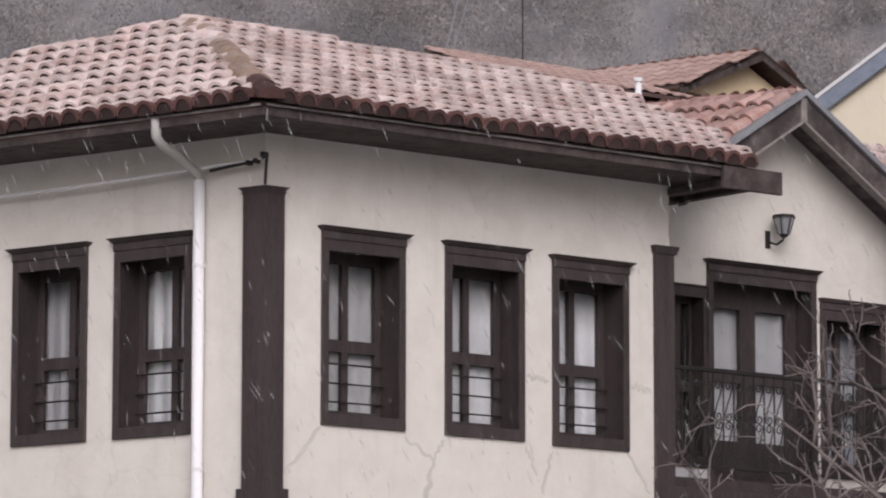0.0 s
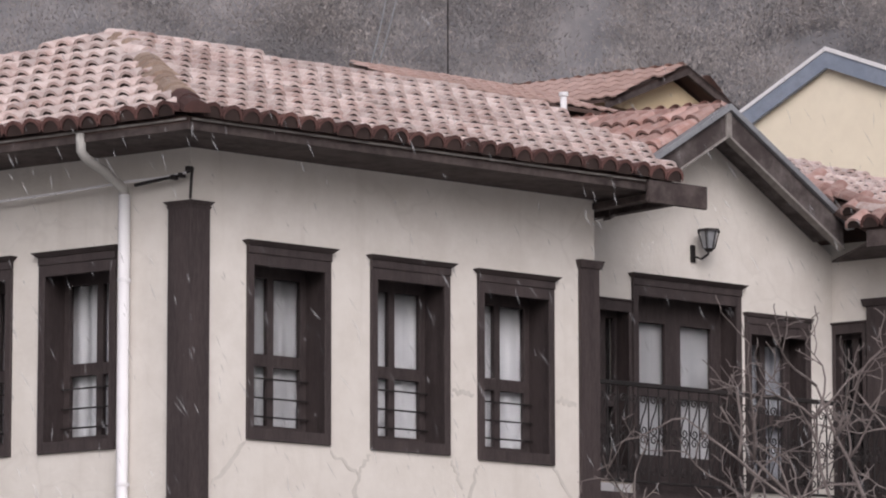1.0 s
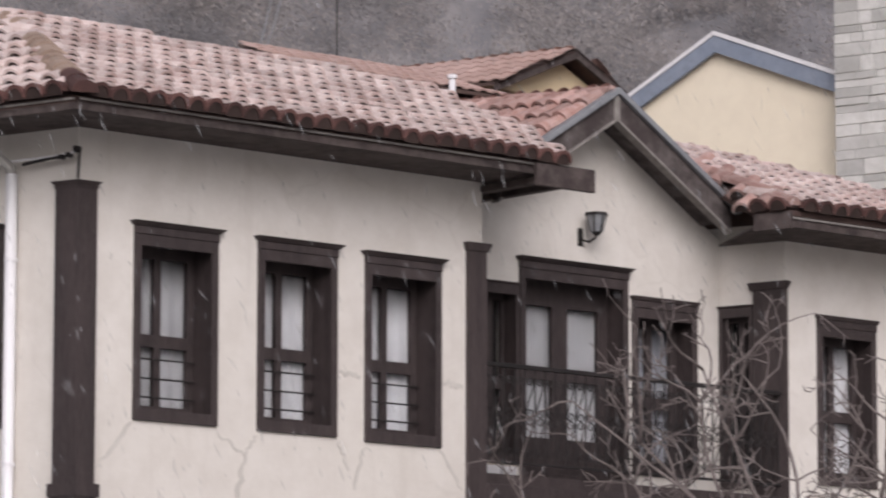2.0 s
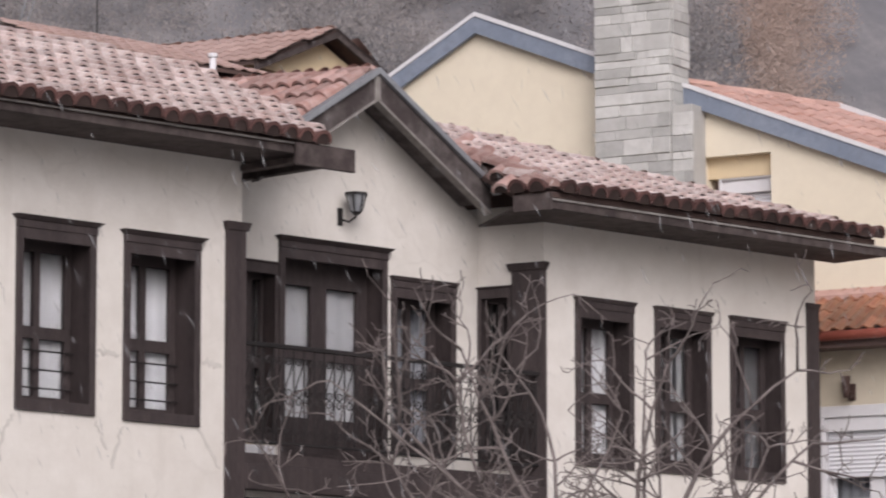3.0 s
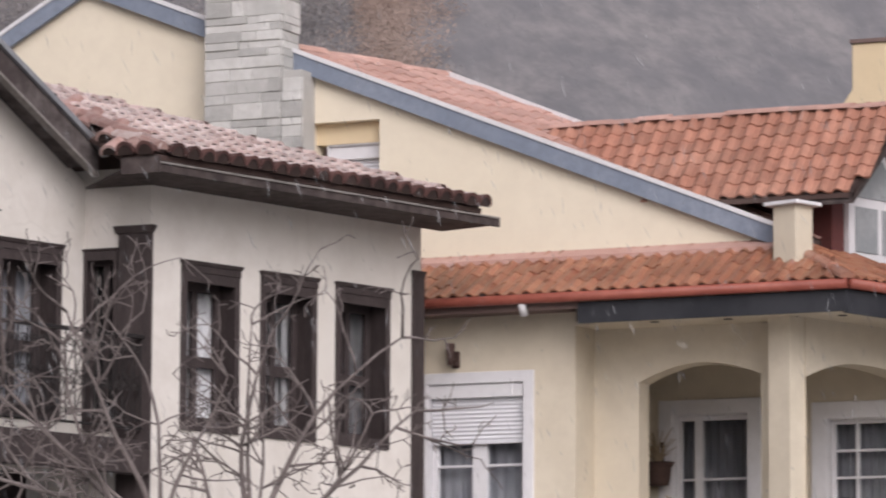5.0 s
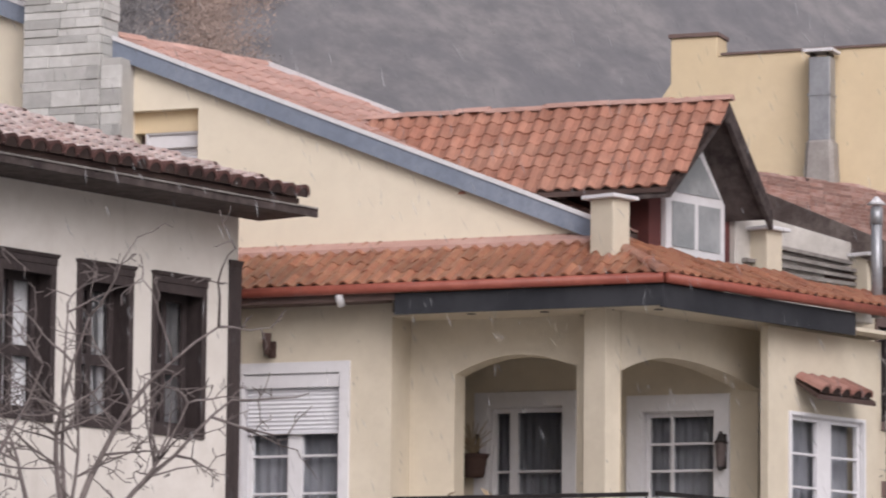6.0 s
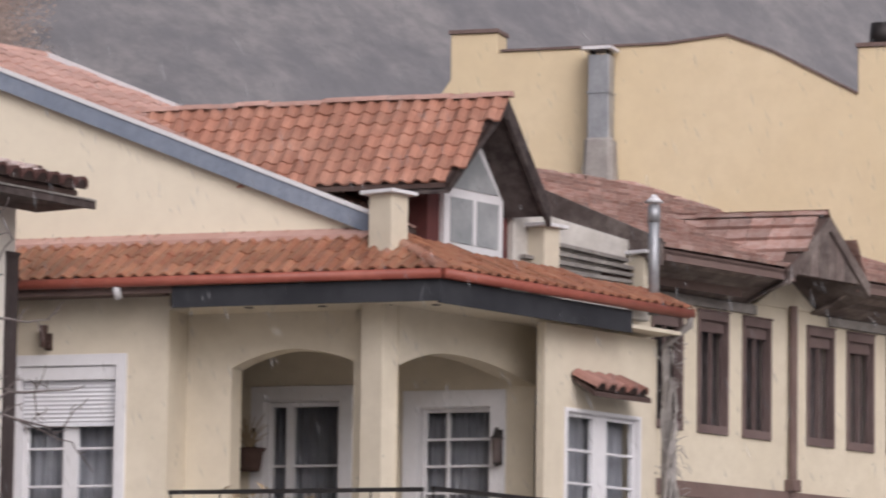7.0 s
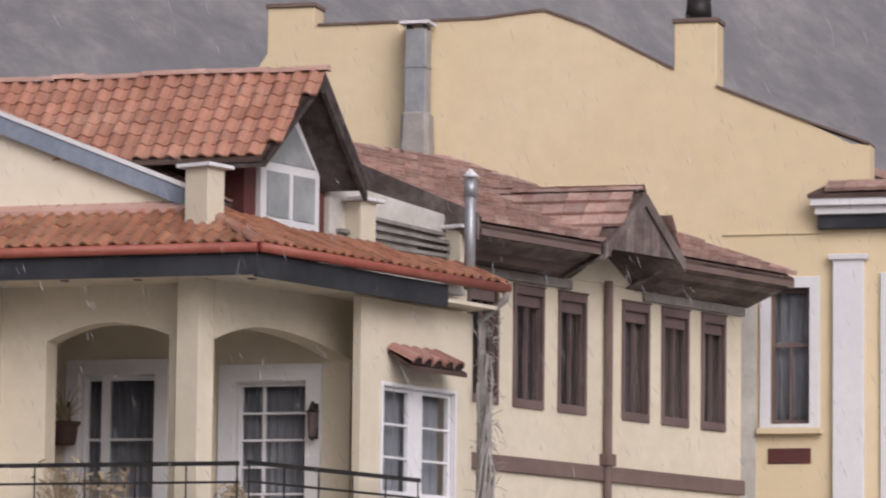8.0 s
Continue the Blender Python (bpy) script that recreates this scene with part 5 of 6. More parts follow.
def balcony_plant(x, y, s, seed):
    p = thing("balcony_plant", B_F @ pose(x, y, 3.80), "dry bushy potted plant standing behind the loggia railing", "plant", "plants on the loggia")
    bm = bmesh.new()
    tube(bm, [(0, 0, 0), (0, 0, 0.30)], 0.13, 14, 0.18)
    part("pot", bm, M_CLAY, p, "", None, 0, True)
    rnd = random.Random(seed)
    bm = bmesh.new()
    for i in range(70):
        a, r, hh = rnd.uniform(0, math.tau), rnd.uniform(0.02, 0.34) * s, rnd.uniform(0.25, 0.75) * s
        tip = Vector((math.cos(a) * r, math.sin(a) * r, 0.3 + hh))
        tube(bm, [(0, 0, 0.28), tuple(tip * 0.6 + Vector((0, 0, 0.1))), tuple(tip)], 0.006, 4, 0.003)
        d = Vector((rnd.uniform(-1, 1), rnd.uniform(-1, 1), rnd.uniform(-0.4, 0.8))).normalized()
        w = d.orthogonal().normalized() * 0.025
        vs = [bm.verts.new(tip + q) for q in (d * 0.09, w, -d * 0.03, -w)]
        bm.faces.new(vs)
    part("foliage", bm, M_DRY, p)


def eave_lamp():
    w = thing("wall_lamp", B_F @ pose(-1.37, 0.0, 6.32), "rusty wall lamp bracket above the shuttered window", "lamp")
    bm = bmesh.new()
    box(bm, -0.05, 0.04, -0.03, 0.0, 0.0, 0.18)
    part("back_plate", bm, M_CLAY, w, "", None, 0.01)
    bm = bmesh.new()
    tube(bm, [(0, -0.02, 0.06), (0.03, -0.12, 0.02), (0.05, -0.16, 0.08)], 0.014, 6)
    part("arm", bm, M_CLAY, w)
    bm = bmesh.new()
    tube(bm, [(-0.01, -0.15, 0.02), (-0.01, -0.15, 0.10), (-0.01, -0.15, 0.25)], 0.03, 8, 0.055)
    part("shade", bm, M_CLAY, w, "", None, 0, True)


def loggia_lamp():
    w = thing("wall_lantern", B_F @ pose(2.82, 2.465, 5.22), "dark metal lantern fixed beside the loggia window", "lamp")
    bm = bmesh.new()
    box(bm, -0.04, 0.04, -0.02, 0.0, 0.02, 0.40)
    part("back_plate", bm, M_IRON, w, "", None, 0.006)
    bm = bmesh.new()
    tube(bm, [(0, -0.09, 0.04), (0, -0.09, 0.30)], 0.045, 8, 0.065)
    part("glass_body", bm, M_BLIND, w)
    bm = bmesh.new()
    tube(bm, [(0, -0.09, 0.30), (0, -0.09, 0.33), (0, -0.09, 0.42)], 0.085, 8, 0.015)
    part("roof", bm, M_IRON, w)
    bm = bmesh.new()
    tube(bm, [(0, -0.09, 0.0), (0, -0.09, 0.04)], 0.02, 8, 0.05)
    part("foot", bm, M_IRON, w)


def flue(m, z1, r=0.085, name="stove_flue", label="galvanised stove flue with a domed cap"):
    f = thing(name, m, label, "flue")
    bm = bmesh.new()
    tube(bm, [(0, 0, 0), (0, 0, z1)], r, 14)
    part("pipe", bm, M_ZINC, f, "", None, 0, True)
    bm = bmesh.new()
    tube(bm, [(0, 0, z1 - 0.20), (0, 0, z1 - 0.02)], r * 1.15, 14)
    part("collar", bm, M_ZINC, f, "", None, 0, True)
    bm = bmesh.new()
    tube(bm, [(0, 0, z1 + 0.02), (0, 0, z1 + 0.06), (0, 0, z1 + 0.11)], r * 1.75, 14, r * 0.3)
    part("cap", bm, M_WHITE, f, "snow-dusted cap", None, 0, True)


def climbing_vine():
    v = thing("climbing_vine", B_F @ B_E, "bare grey vine climbing the corner of the cream house", "vine")
    rnd = random.Random(8)
    for k in range(9):
        x, z, pts = 4.30 + rnd.uniform(-0.05, 0.08), 0.0, []
        ztop = rnd.uniform(5.6, 6.7)
        ph = rnd.uniform(0, 6)
        while z < ztop:
            pts.append((x + 0.09 * math.sin(z * 2.4 + ph) + rnd.uniform(-0.03, 0.03), 0.18 + 0.05 * math.cos(z * 3 + ph), z))
            z += 0.16
        bm = bmesh.new()
        tube(bm, pts, 0.034, 5, 0.014)
        part("stem", bm, M_VINE, v)
    bm = bmesh.new()
    for k in range(240):
        z = rnd.uniform(3.8, 6.7)
        p = Vector((4.32 + rnd.gauss(0, 0.09), 0.16 + rnd.gauss(0, 0.05), z))
        d = Vector((rnd.uniform(-1, 1), rnd.uniform(-0.6, 0.4), rnd.uniform(-0.9, 0.6))) * rnd.uniform(0.08, 0.22)
        tube(bm, [p, p + d * 0.5 + Vector((0, 0, 0.02)), p + d], 0.006, 4, 0.003)
    tagged(part("tangle", bm, M_VINE, v), kind="stuff")


loggia_railing()
hanging_pot()
balcony_plant(0.9, 0.1, 1.0, 31)
balcony_plant(1.35, 0.15, 0.85, 32)
balcony_plant(2.7, 0.3, 0.7, 33)
eave_lamp()
loggia_lamp()
flue(pose(15.45, 45.35, 6.95), 1.22, 0.062)
climbing_vine()


# ---- the old brown-windowed house ----
C_F = frm(16.58, 47.17, 33)


def brown_house():
    h = thing("brown_window_house", C_F, "old cream house with brown windows under deep timber eaves", "house")
    wins = [(-0.82, -0.25), (0.03, 0.60), (0.88, 1.42), (2.13, 2.67), (2.93, 3.48), (3.75, 4.25)]
    part("front_wall", wall_bm(-1.2, 4.6, 0, 7.42, [(a, b, 5.85, 7.25) for a, b in wins], 0.28), M_CREAM_OLD, h)
    for a, b in wins:
        old_window(h, pose(a, 0, 5.85), round(b - a, 2), 1.40, 0.0, 0.05, 0.012, 1.0, False, "window", "narrow brown timber window", (M_BROWNWIN, M_BLIND), 0.008, 0.20, 0.04)
    bm = bmesh.new()
    slab_from_outline(bm, [(1.10, 7.42), (2.54, 7.42), (1.80, 7.80)], -0.02, 0.25)
    part("pediment", bm, M_CREAM_OLD, h)
    bm = bmesh.new()
    box(bm, -1.2, 1.10, -0.05, 0.0, 7.29, 7.40)
    part("top_beam", bm, M_GREYWOOD, h, "grey weathered beam", None, 0.006)
    bm = bmesh.new()
    box(bm, 2.54, 4.62, -0.05, 0.0, 7.29, 7.40)
    part("top_beam", bm, M_GREYWOOD, h, "grey weathered beam", None, 0.006)
    bm = bmesh.new()
    box(bm, -1.2, 4.63, -0.05, -0.002, 5.10, 5.28)
    part("floor_band", bm, M_TRIM_BROWN, h, "brown timber floor band", None, 0.008)
    bm = bmesh.new()
    tube(bm, [(1.78, -0.07, 3.0), (1.78, -0.07, 7.45)], 0.05, 8)
    pst = part("rain_pipe", bm, M_TRIM_BROWN, h, "brown rain pipe")
    bm = bmesh.new()
    box(bm, 1.70, 1.86, -0.14, 0.0, 5.28, 5.42)
    part("pipe_bracket", bm, M_TRIM_BROWN, pst, "", None, 0.01)
    # verge board and wall on the neighbour's side
    bm = bmesh.new()
    k0 = math.tan(radians(22))
    vs = [(-0.7, 7.85), (2.35, 7.85 + 3.05 * k0), (2.35, 7.56 + 3.05 * k0), (-0.7, 7.56)]
    f = [bm.verts.new((-1.54, y, zz)) for y, zz in vs]
    g = [bm.verts.new((-1.50, y, zz)) for y, zz in vs]
    bm.faces.new(f)
    bm.faces.new(g[::-1])
    for i in range(4):
        bm.faces.new((f[i - 1], f[i], g[i], g[i - 1]))
    part("verge_board", bm, M_EAVE_GREY, h)
    bm = bmesh.new()
    prism(bm, [(-1.2, 0.28), (-0.9, 0.28), (-0.9, 5.3), (-1.2, 5.3)], 0, 7.42)
    part("near_end_wall", bm, M_GREYWALL, h)
    # grey end wall and the back
    bm = bmesh.new()
    prism(bm, [(4.6, 0.0), (4.6, 0.28), (3.6, 3.6), (3.3, 3.6), (4.3, 0.28)], 0, 7.42)
    part("end_wall", bm, M_GREYWALL, h)
    bm = bmesh.new()
    box(bm, -1.2, 3.6, 5.3, 5.6, 0, 7.42)
    part("rear_wall", bm, M_GREYWALL, h)
    # roof
    y0, k, ze = -0.7, math.tan(radians(22)), 7.74
    z = lambda x, y: (x, y, ze + (y - y0) * k)
    roof = roof_plane(h, "main_roof", [z(-1.5, y0), z(4.7, y0), z(2.3, 2.75), z(-1.5, 2.35)], TILE_BROWN, M_DECK, 0.26, 0.23, 110, 0.0, "dull red-brown pan tiles", 41, loose=0.25)
    ridge_run(roof, z(-1.5, 2.37), z(2.3, 2.77), M_TILE_BROWN, r=0.09, rng=42)
    ridge_run(roof, z(2.3, 2.77), z(4.65, -0.6), M_TILE_BROWN, r=0.10, rng=43)
    bm = bmesh.new()
    plate(bm, [z(2.3, 2.75), z(4.7, y0), (4.2, 5.5, ze + 0.4)], 0.05)
    plate(bm, [z(-1.5, 2.35), z(2.3, 2.75), (4.2, 5.5, ze), (-1.5, 5.5, ze)], 0.05)
    part("far_roof", bm, M_TILE_BROWN, h)
    # deep boarded eave, board by board
    for i in range(5):
        f0, f1 = i / 5, (i + 1) / 5
        a0, a1 = (y0 + 0.04 + (0.0 - y0 - 0.04) * f for f in (f0, f1))
        b0, b1 = (ze - 0.08 + (7.42 - ze + 0.08) * f for f in (f0, f1))
        for xa, xb in ((-1.46, 0.96), (2.2, 4.72)):
            bm = bmesh.new()
            plate(bm, [(xa, a0, b0), (xb, a0, b0), (xb, a1 - 0.008, b1), (xa, a1 - 0.008, b1)], 0.02)
            part("eave_plank", bm, M_EAVE_GREY, h)
    for xa, xb in ((-1.46, 0.96), (2.2, 4.72)):
        bm = bmesh.new()
        box(bm, xa, xb, y0, y0 + 0.035, ze - 0.12, ze - 0.02)
        part("fascia", bm, M_TRIM_BROWN, h)
    # little gable
    gx, gz, gs, gf = 1.52, 8.42, 0.72, 7.78
    back = Vector((-0.39, 0.92, 0))
    for s in (-1, 1):
        e, a = Vector((gx + s * gs, y0 - 0.05, gf)), Vector((gx, y0 - 0.05, gz))
        ln = 1.9
        cs = [tuple(e + back * ln), tuple(e), tuple(a), tuple(a + back * ln)] if s < 0 else [tuple(e), tuple(e + back * ln), tuple(a + back * ln), tuple(a)]
        roof_plane(h, "gable_roof", cs, TILE_BROWN, M_DECK, 0.26, 0.23, 24, 0.0, "dull red-brown pan tiles", 44 + s, loose=0.3)
        bm = bmesh.new()
        d = (e - a)
        slab_from_outline(bm, [(a.x, a.z), (a.x + d.x * 1.1, a.z + d.z * 1.1), (a.x + d.x * 1.1, a.z + d.z * 1.1 - 0.16), (a.x, a.z - 0.16)], y0 - 0.09, y0 - 0.055)
        part("bargeboard", bm, M_EAVE_GREY, h)
        bm = bmesh.new()
        plate(bm, [(gx, y0 - 0.05, gz - 0.10), (gx + s * (gs + 0.1), y0 - 0.05, gf - 0.2), (gx + s * (gs + 0.05) + 0.1, 0.0, gf - 0.36), (gx + 0.2, 0.0, gz - 0.60)], 0.03)
        part("gable_soffit", bm, M_EAVE_GREY, h)
    # upright boards that close the little gable
    for i in range(8):
        xa, xb = gx - 0.66 + i * 0.165, gx - 0.66 + (i + 1) * 0.165 - 0.008
        top = [gz - 0.07 - abs(xx - gx) * (gz - gf) / gs for xx in (xa, xb)]
        foot = [min(7.70, t - 0.03) for t in top]
        bm = bmesh.new()
        slab_from_outline(bm, [(xa, foot[0]), (xa, top[0]), (xb, top[1]), (xb, foot[1])], y0 - 0.05, y0 - 0.03)
        part("gable_board", bm, M_EAVE_GREY, h)
    ridge_run(h, (gx, y0 - 0.05, gz + 0.03), tuple(Vector((gx, y0 - 0.05, gz + 0.03)) + back * 1.9), M_TILE_BROWN, r=0.08, rng=47)


brown_house()


# ---- the ochre building behind ----
D_F = frm(21.31, 50.16, -34)


def ochre_building():
    h = thing("ochre_building", D_F, "large ochre rendered building with white window trim and pilaster", "building")
    part("front_wall", wall_bm(-7.0, 3.5, 0, 8.40, [(-0.27, 0.24, 6.03, 7.74)], 0.35), M_OCHRE, h)
    top = [(-7.0, 8.40), (-7.0, 10.72), (-6.75, 11.08), (-6.2, 11.24), (-4.0, 11.25), (-3.2, 11.33), (-2.6, 11.10), (-1.51, 10.52), (-0.96, 10.28), (0.2, 9.80), (0.75, 9.52), (0.98, 9.50), (0.98, 8.88), (3.5, 8.88), (3.5, 8.40)]
    bm = bmesh.new()
    slab_from_outline(bm, top, 0.0, 0.35)
    part("upper_wall", bm, M_OCHRE, h)
    bm = bmesh.new()
    box(bm, -0.86, 0.40, -0.025, 0.0, 8.405, 8.435)
    part("string_line", bm, M_OCHRE, h)
    for a, b in (((-6.2, 11.24), (-4.0, 11.25)), ((-4.0, 11.25), (-3.2, 11.33)), ((-3.2, 11.33), (-2.6, 11.10)), ((-2.6, 11.10), (-1.51, 10.52)), ((-0.96, 10.28), (0.2, 9.80)), ((0.2, 9.80), (0.98, 9.50))):
        rake_board(h, "coping", a, b, 0.03, -0.03, 0.40, M_TRIM_BROWN, "brown metal coping", 0.032)
    for x0, x1, z0, z1, cap in ((-1.51, -0.96, 10.2, 11.12, True), (-6.88, -6.25, 10.9, 11.50, False)):
        bm = bmesh.new()
        box(bm, x0, x1, 0.004, 0.42, z0, z1)
        ch = part("chimney", bm, M_OCHRE, h, "", None, 0.01)
        bm = bmesh.new()
        box(bm, x0 - 0.02, x1 + 0.02, -0.03, 0.44, z1, z1 + 0.05)
        part("chimney_cap", bm, M_TRIM_BROWN, ch)
        if cap:
            bm = bmesh.new()
            tube(bm, [((x0 + x1) / 2, 0.2, z1 + 0.05), ((x0 + x1) / 2, 0.2, z1 + 0.20), ((x0 + x1) / 2, 0.2, z1 + 0.32)], 0.17, 12, 0.15)
            part("chimney_pot", bm, M_IRON, ch, "black metal chimney pot", None, 0, True)
    # window, sill and plaque
    bm = wall_bm(-0.39, 0.36, 5.99, 7.87, [(-0.26, 0.23, 6.04, 7.73)], 0.05, -0.05)
    win = part("window", bm, M_WHITE, h, "tall white framed window", None, 0.006)
    part("sash", wall_bm(-0.265, 0.235, 6.035, 7.735, [(-0.215, -0.04, 6.10, 7.0), (0.0, 0.185, 6.10, 7.0), (-0.215, 0.185, 7.06, 7.68)], 0.05, 0.08), M_BROWNWIN, win)
    for a, b, c, d in ((-0.22, -0.035, 6.09, 7.01), (-0.005, 0.19, 6.09, 7.01), (-0.22, 0.19, 7.05, 7.69)):
        bm = bmesh.new()
        box(bm, a, b, 0.10, 0.105, c, d)
        part("pane", bm, M_GLASS, win).visible_shadow = False
    part("curtain", curtain_bm(-0.25, 0.23, 6.05, 7.72, 0.22, 4), M_CLOTH_DIM, win, "grey net curtain", None, 0, True)
    bm = bmesh.new()
    box(bm, -0.42, 0.40, -0.12, 0.0, 5.91, 5.985)
    part("sill", bm, M_OCHRE, win, "", None, 0.008)
    bm = bmesh.new()
    box(bm, -0.29, 0.25, -0.02, 0.0, 5.55, 5.74)
    part("wall_panel", bm, M_MAROON, h, "dark red wall panel", None, 0.006)
    # the wall's shaded left edge, painted as a thin grey strip
    bm = bmesh.new()
    box(bm, -0.78, -0.44, -0.04, 0.0, 0.0, 7.55)
    part("shade_strip", bm, M_GREYWALL, h, "grey strip that paints the shaded edge of the ochre wall")
    # pilaster and cornice
    bm = bmesh.new()
    box(bm, 0.53, 0.92, -0.10, 0.0, 0, 8.06)
    pil = part("pilaster", bm, M_WHITE, h, "white pilaster", None, 0.01)
    bm = bmesh.new()
    box(bm, 0.49, 0.96, -0.14, 0.0, 8.06, 8.13, 0.01)
    part("capital", bm, M_WHITE, pil, "", None, 0.006)
    # the lowest, charcoal strip paints the shade under the cornice
    for z0, z1, out, mat, nm in ((8.45, 8.62, 0.14, M_FASCIA, "painted_cornice_shade"), (8.62, 8.72, 0.20, M_WHITE, "cornice"), (8.72, 8.84, 0.28, M_WHITE, "cornice")):
        bm = bmesh.new()
        box(bm, 0.42 - out * 0.5, 3.5, -out, 0.0, z0, z1)
        part(nm, bm, mat, h, "", None, 0.008)
    roof_plane(h, "lower_roof", [(0.25, -0.3, 8.86), (3.5, -0.3, 8.86), (3.5, 0.0, 9.06), (0.55, 0.0, 9.06)], TILE_BROWN, M_DECK, 0.24, 0.30, 20, 0.0, "brown tiles on the cornice", 51)
    part("far_window", wall_bm(1.12, 1.9, 5.0, 7.9, [(1.22, 1.8, 5.1, 7.8)], 0.05, -0.05), M_WHITE, h, "white window frame", None, 0.006)
    # a near-black sheet in place of glass, room shade painted on
    bm = bmesh.new()
    box(bm, 1.23, 1.79, -0.02, -0.004, 5.11, 7.79)
    part("far_pane_shade", bm, M_ROOM_SHADE, h)
    # body behind
    bm = bmesh.new()
    prism(bm, [(-7.0, 0.35), (-6.7, 0.35), (-6.7, 8), (-7.0, 8)], 0, 10.6)
    part("end_wall", bm, M_OCHRE, h)
    bm = bmesh.new()
    prism(bm, [(3.2, 0.35), (3.5, 0.35), (3.5, 8), (3.2, 8)], 0, 8.8)
    part("end_wall", bm, M_OCHRE, h)
    bm = bmesh.new()
    plate(bm, [(-7, 0.35, 10.6), (0.9, 0.35, 9.3), (3.5, 8, 8.9), (-7, 8, 10.6)], 0.1)
    part("roof", bm, M_TILE_BROWN, h)


ochre_building()


def wall_flue():
    f = thing("wall_flue", D_F, "square grey sheet-metal flue on a mortared base by the ochre wall", "flue")
    bm = bmesh.new()
    box(bm, -4.93, -4.65, -0.36, -0.10, 10.02, 11.10)
    part("pipe", bm, M_ZINC, f, "", None, 0.012)
    bm = bmesh.new()
    box(bm, -4.94, -4.64, -0.37, -0.09, 10.60, 10.63)
    part("seam", bm, M_ZINC, f)
    bm = bmesh.new()
    box(bm, -5.02, -4.56, -0.44, -0.02, 8.6, 10.05, -0.05)
    part("base", bm, M_VINE, f, "rough mortared base", None, 0.05)
    bm = bmesh.new()
    box(bm, -4.99, -4.60, -0.42, -0.05, 11.16, 11.20, 0.0)
    part("cap", bm, M_WHITE, f, "snow-dusted cap plate")
    bm = bmesh.new()
    for x in (-4.9, -4.68):
        box(bm, x - 0.015, x + 0.015, -0.34, -0.12, 11.08, 11.17)
    part("cap_stay", bm, M_IRON, f)


wall_flue()


# ---- the far red-roofed house ----
E_F = frm(4.56, 61.83, -36)


def far_house():
    h = thing("far_house", E_F, "distant tan house with a faded red tile roof", "house")
    az = Vector((math.cos(radians(75)), math.sin(radians(75)), 0))   # along the gable face
    apx = Vector((0, 0, 13.26))
    gs = 1.55
    fl, fr = apx - az * gs + Vector((0, 0, -0.66)), apx + az * gs + Vector((0, 0, -0.80))
    back = Vector((-1, 0, 0))
    roof_plane(h, "roof", [tuple(fl + back * 3.6), tuple(fl), tuple(apx), tuple(apx + back * 3.6)], TILE_FAR, M_DECK, 0.22, 0.34, 0, 0.0, "faded red tiles", 61)
    roof_plane(h, "roof", [tuple(fr), tuple(fr + back * 3.6), tuple(apx + back * 3.6), tuple(apx)], TILE_FAR, M_DECK, 0.22, 0.34, 0, 0.0, "faded red tiles", 62)
    bm = bmesh.new()
    i = back * 0.35
    pts = [fl + i + az * 0.2, fr + i - az * 0.2, apx + i - Vector((0, 0, 0.12))]
    f = [bm.verts.new(p) for p in pts]
    g = [bm.verts.new(p + back * 0.3) for p in pts]
    bm.faces.new(f)
    bm.faces.new(g[::-1])
    for k in range(3):
        bm.faces.new((f[k - 1], f[k], g[k], g[k - 1]))
    part("gable_wall", bm, M_OCHRE, h)
    bm = bmesh.new()
    a, b = fl + i + az * 0.25, fr + i - az * 0.25
    prism(bm, [(p.x, p.y) for p in (a, b, b + back * 3.2, a + back * 3.2)], 0, 12.44)
    part("wall", bm, M_TRIM_BROWN, h, "brown boarded wall")
    bm = bmesh.new()
    for p, q in ((fl, apx), (apx, fr)):
        vs = [bm.verts.new(w) for w in (p, q, q - Vector((0, 0, 0.14)), p - Vector((0, 0, 0.14)))]
        ws = [bm.verts.new(w.co + back * 0.05) for w in vs]
        bm.faces.new(vs)
        bm.faces.new(ws[::-1])
        for k in range(4):
            bm.faces.new((vs[k - 1], vs[k], ws[k], ws[k - 1]))
    part("bargeboard", bm, M_EAVE, h)
    # lower roof that runs on to its side
    e2 = E_F.inverted() @ frm(4.56, 61.83, 39)
    roof_plane(h, "low_roof", [pt(e2, -6.6, -1.6, 12.02), pt(e2, -2.7, -1.6, 12.02), pt(e2, -2.9, 0.0, 12.56), pt(e2, -6.2, 0.0, 12.56)], TILE_FAR, M_DECK, 0.22, 0.34, 0, 0.0, "faded red tiles", 63)
    bm = bmesh.new()
    box(bm, -6.4, -2.8, -1.3, 1.5, 0, 11.98)
    part("low_wall", bm, M_TRIM_BROWN, h, "", e2)


far_house()


# ---- small things on the roofs, and the bare tree ----
def vent_pipe():
    p = thing("vent_pipe", A_R @ pose(7.11, 3.24, 8.98), "thin pale vent pipe standing on the old roof", "pipe")
    bm = bmesh.new()
    tube(bm, [(0, 0, 0), (0, 0, 0.60)], 0.034, 10)
    part("pipe", bm, M_PIPE, p, "", None, 0, True)
    bm = bmesh.new()
    tube(bm, [(0, 0, 0.59), (0, 0, 0.63)], 0.05, 10)
    part("cap", bm, M_PIPE, p)


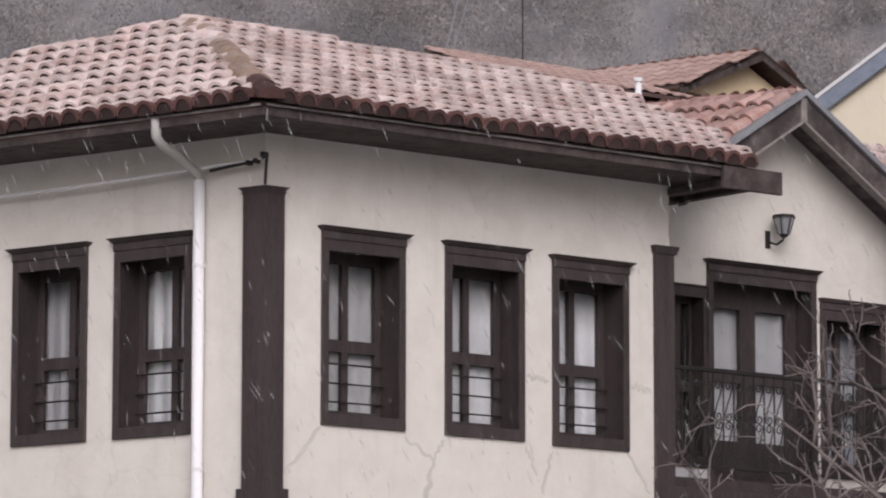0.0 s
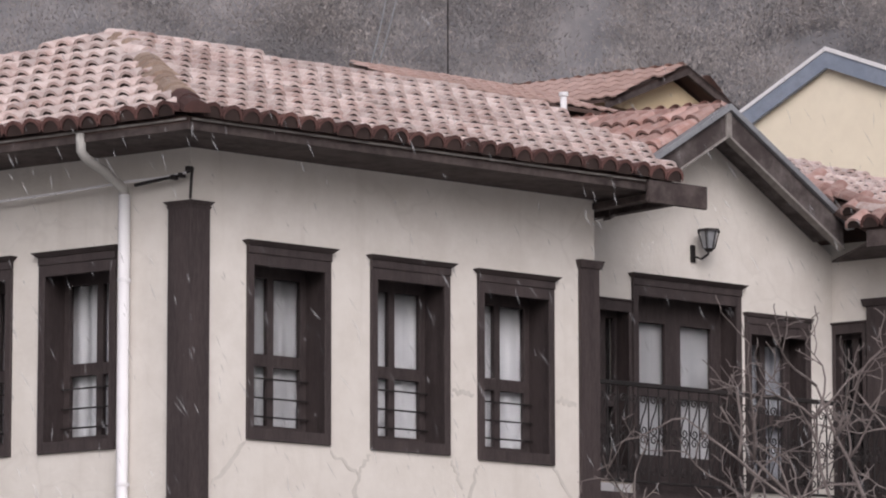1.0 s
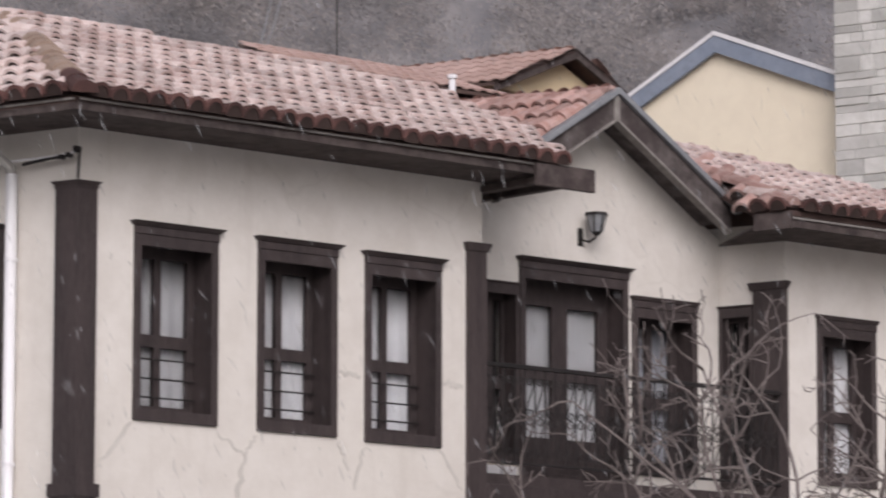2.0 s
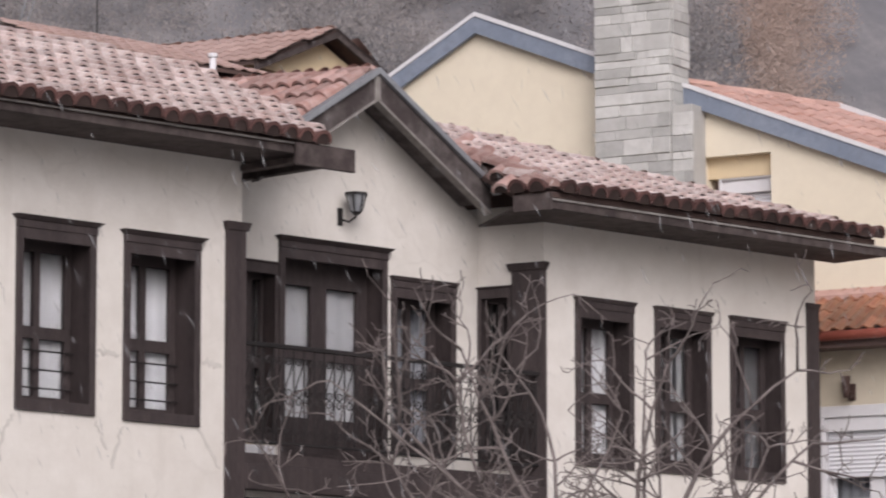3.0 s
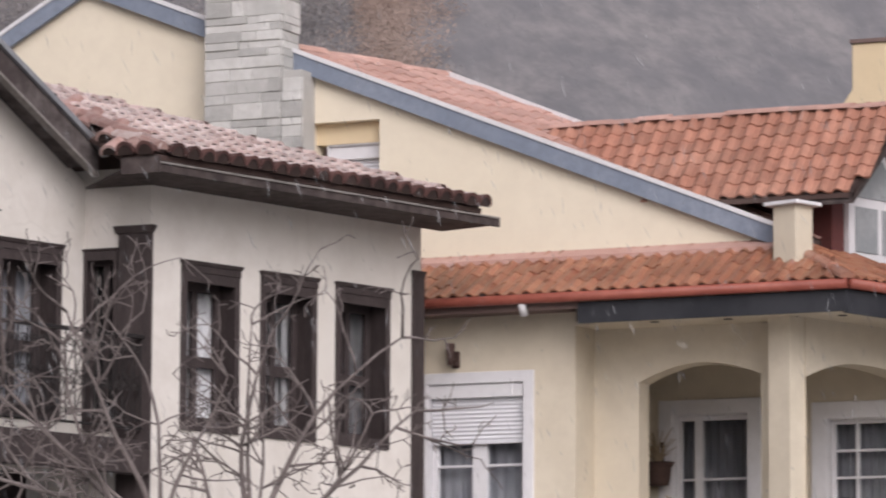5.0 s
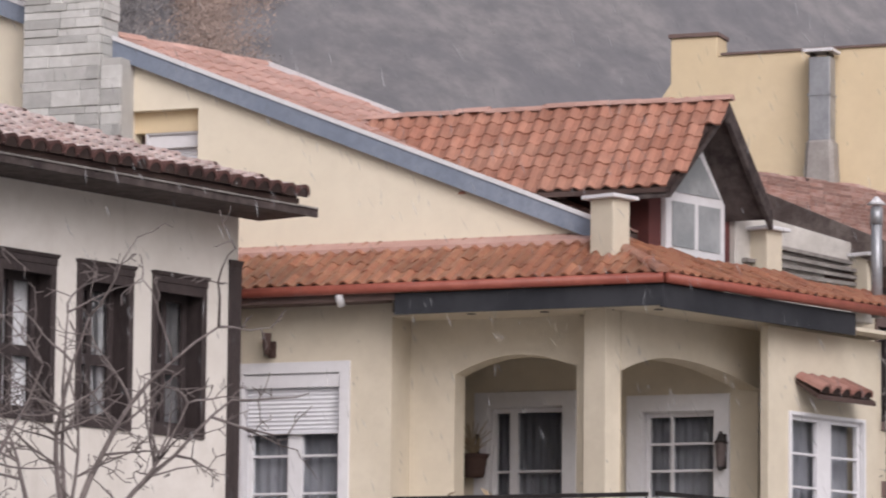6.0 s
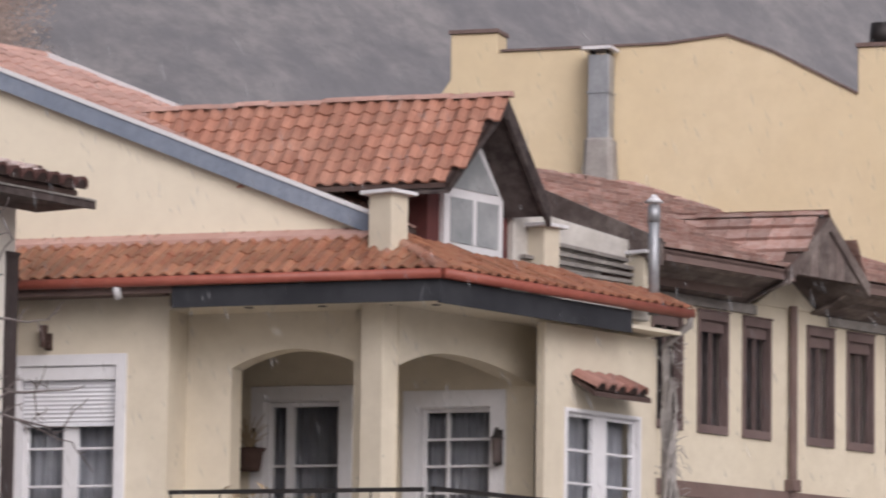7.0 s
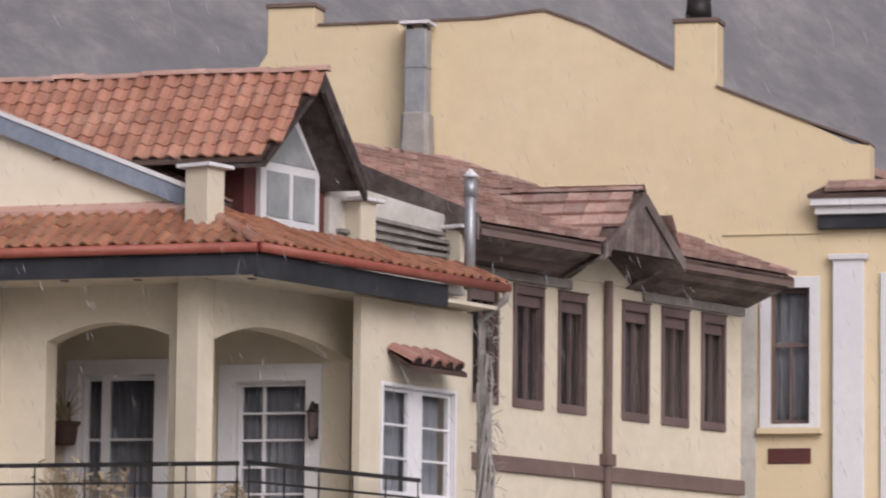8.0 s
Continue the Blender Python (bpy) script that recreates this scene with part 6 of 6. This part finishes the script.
def antenna():
    p = thing("antenna_mast", E_F @ pose(-4.6, 0.6, 12.6), "thin dark antenna mast with drooping pale wires", "antenna")
    bm = bmesh.new()
    tube(bm, [(0, 0, 0), (0, 0, 3.2)], 0.013, 6)
    part("mast", bm, M_IRON, p)
    for dx in (0.0, 0.16):
        bm = bmesh.new()
        tube(bm, [(-2.0 + dx * (0.4 + f) + 1.15 * f ** 0.75, -0.2, 0.35 + 2.6 * f * f * 0.6 + 1.1 * f) for f in (0, 0.15, 0.3, 0.45, 0.6, 0.75, 0.9, 1.0)], 0.012, 4)
        part("wire", bm, M_ZINC, p)


def bare_tree(x, y, seed, limbs, rise):
    """A leafless tree: trunk, limbs that fork again and again, fine twigs."""
    t = thing("bare_tree", pose(x, y, 0), "leafless tree with tangled grey branches before the balcony", "tree", "bare trees by the house")
    rnd = random.Random(seed)
    bm = bmesh.new()
    trunk = [(0, 0, 0), (0.03, 0, 0.9), (-0.02, 0.02, 1.9), (0.02, 0, 2.9), (0.0, 0.0, rise)]
    tube(bm, trunk, 0.10, 10, 0.05)
    part("trunk", bm, M_BARK, t, "", None, 0, True)

    def grow(bm, p, d, length, r, level):
        n = 9 if level == 0 else 6
        pts, q, dd = [p], p.copy(), d.copy()
        bend = Vector((rnd.gauss(0, 1), rnd.gauss(0, 1), rnd.gauss(0, 0.6))) * (0.025 if level == 0 else 0.05)
        kink = 0.10 if level == 0 else 0.17
        for i in range(n):
            dd = (dd + bend + Vector((rnd.gauss(0, kink), rnd.gauss(0, kink * 0.7), rnd.gauss(0, kink)))).normalized()
            q = q + dd * length / n
            pts.append(q.copy())
        tube(bm, pts, r, 5 if level else 7, max(r * 0.30, 0.004))
        if level >= 3:
            return
        for k in range((7, 3, 2)[level]):
            i = rnd.randint(1 if level else 3, n)
            ax = (pts[i] - pts[i - 1]).normalized()
            side = ax.cross(Vector((rnd.gauss(0, 0.5), rnd.gauss(0, 1.4), rnd.gauss(0, 0.5)))).normalized()
            nd = (ax * rnd.uniform(0.35, 0.8) + side * rnd.uniform(0.7, 1.1) + Vector((0, 0, 0.08))).normalized()
            grow(bm, pts[i], nd, length * rnd.uniform(0.24, 0.46), max(r * 0.45, 0.0055), level + 1)

    for az, el, ln in limbs:
        bm = bmesh.new()
        d = Vector((math.cos(radians(az)) * math.cos(radians(el)), math.sin(radians(az)) * math.cos(radians(el)), math.sin(radians(el))))
        grow(bm, Vector((0, 0, rise - rnd.uniform(0.02, 0.5))), d, ln * 0.86, rnd.uniform(0.022, 0.034), 0)
        part("limb", bm, M_BARK, t, "", None, 0, True)


vent_pipe()
antenna()
bare_tree(4.85, 38.9, 4, [(172, 88, 2.5), (180, 50, 3.1), (186, 36, 2.9), (176, 20, 2.7), (184, 62, 2.5), (20, 70, 1.7), (190, 8, 1.8), (178, 29, 3.0), (183, 44, 2.5)], 4.25)
bare_tree(5.72, 39.1, 9, [(160, 86, 2.5), (4, 50, 2.5), (-6, 66, 2.8), (8, 34, 2.0), (172, 70, 2.3), (182, 48, 1.7), (0, 80, 2.2)], 4.1)


def falling_snow():
    """Loose flakes in the air between the street and the houses, leaning with the wind."""
    rnd = np.random.RandomState(12)
    n = 2600
    az, d = np.radians(rnd.uniform(63, 98, n)), rnd.uniform(19, 34, n)
    c = np.stack([d * np.cos(az), d * np.sin(az), 1.6 + d * np.tan(np.radians(rnd.uniform(3.0, 12.5, n)))], 1)
    lean = np.stack([rnd.normal(0.38, 0.18, n), rnd.normal(0, 0.1, n), -np.ones(n)], 1)
    lean /= np.linalg.norm(lean, axis=1)[:, None]
    half = lean * rnd.uniform(0.012, 0.060, n)[:, None]
    wide = np.stack([-lean[:, 2], 0 * lean[:, 0], lean[:, 0]], 1) * rnd.uniform(0.002, 0.0052, n)[:, None]
    deep = np.tile([0, 0.006, 0], (n, 1))
    vs = np.stack([c - half, c + wide, c + deep, c - wide, c - deep, c + half], 1).reshape(-1, 3)
    tri = np.array([(0, 1, 2), (0, 2, 3), (0, 3, 4), (0, 4, 1), (5, 2, 1), (5, 3, 2), (5, 4, 3), (5, 1, 4)])
    fs = (tri[None] + 6 * np.arange(n)[:, None, None]).reshape(-1, 3)
    me = bpy.data.meshes.new("snowflakes")
    me.from_pydata(vs.tolist(), [], fs.tolist())
    me.materials.append(M_SNOW)
    tagged(new("snowflakes", me), "loose white snowflakes falling through the air", "snow", kind="stuff")


falling_snow()
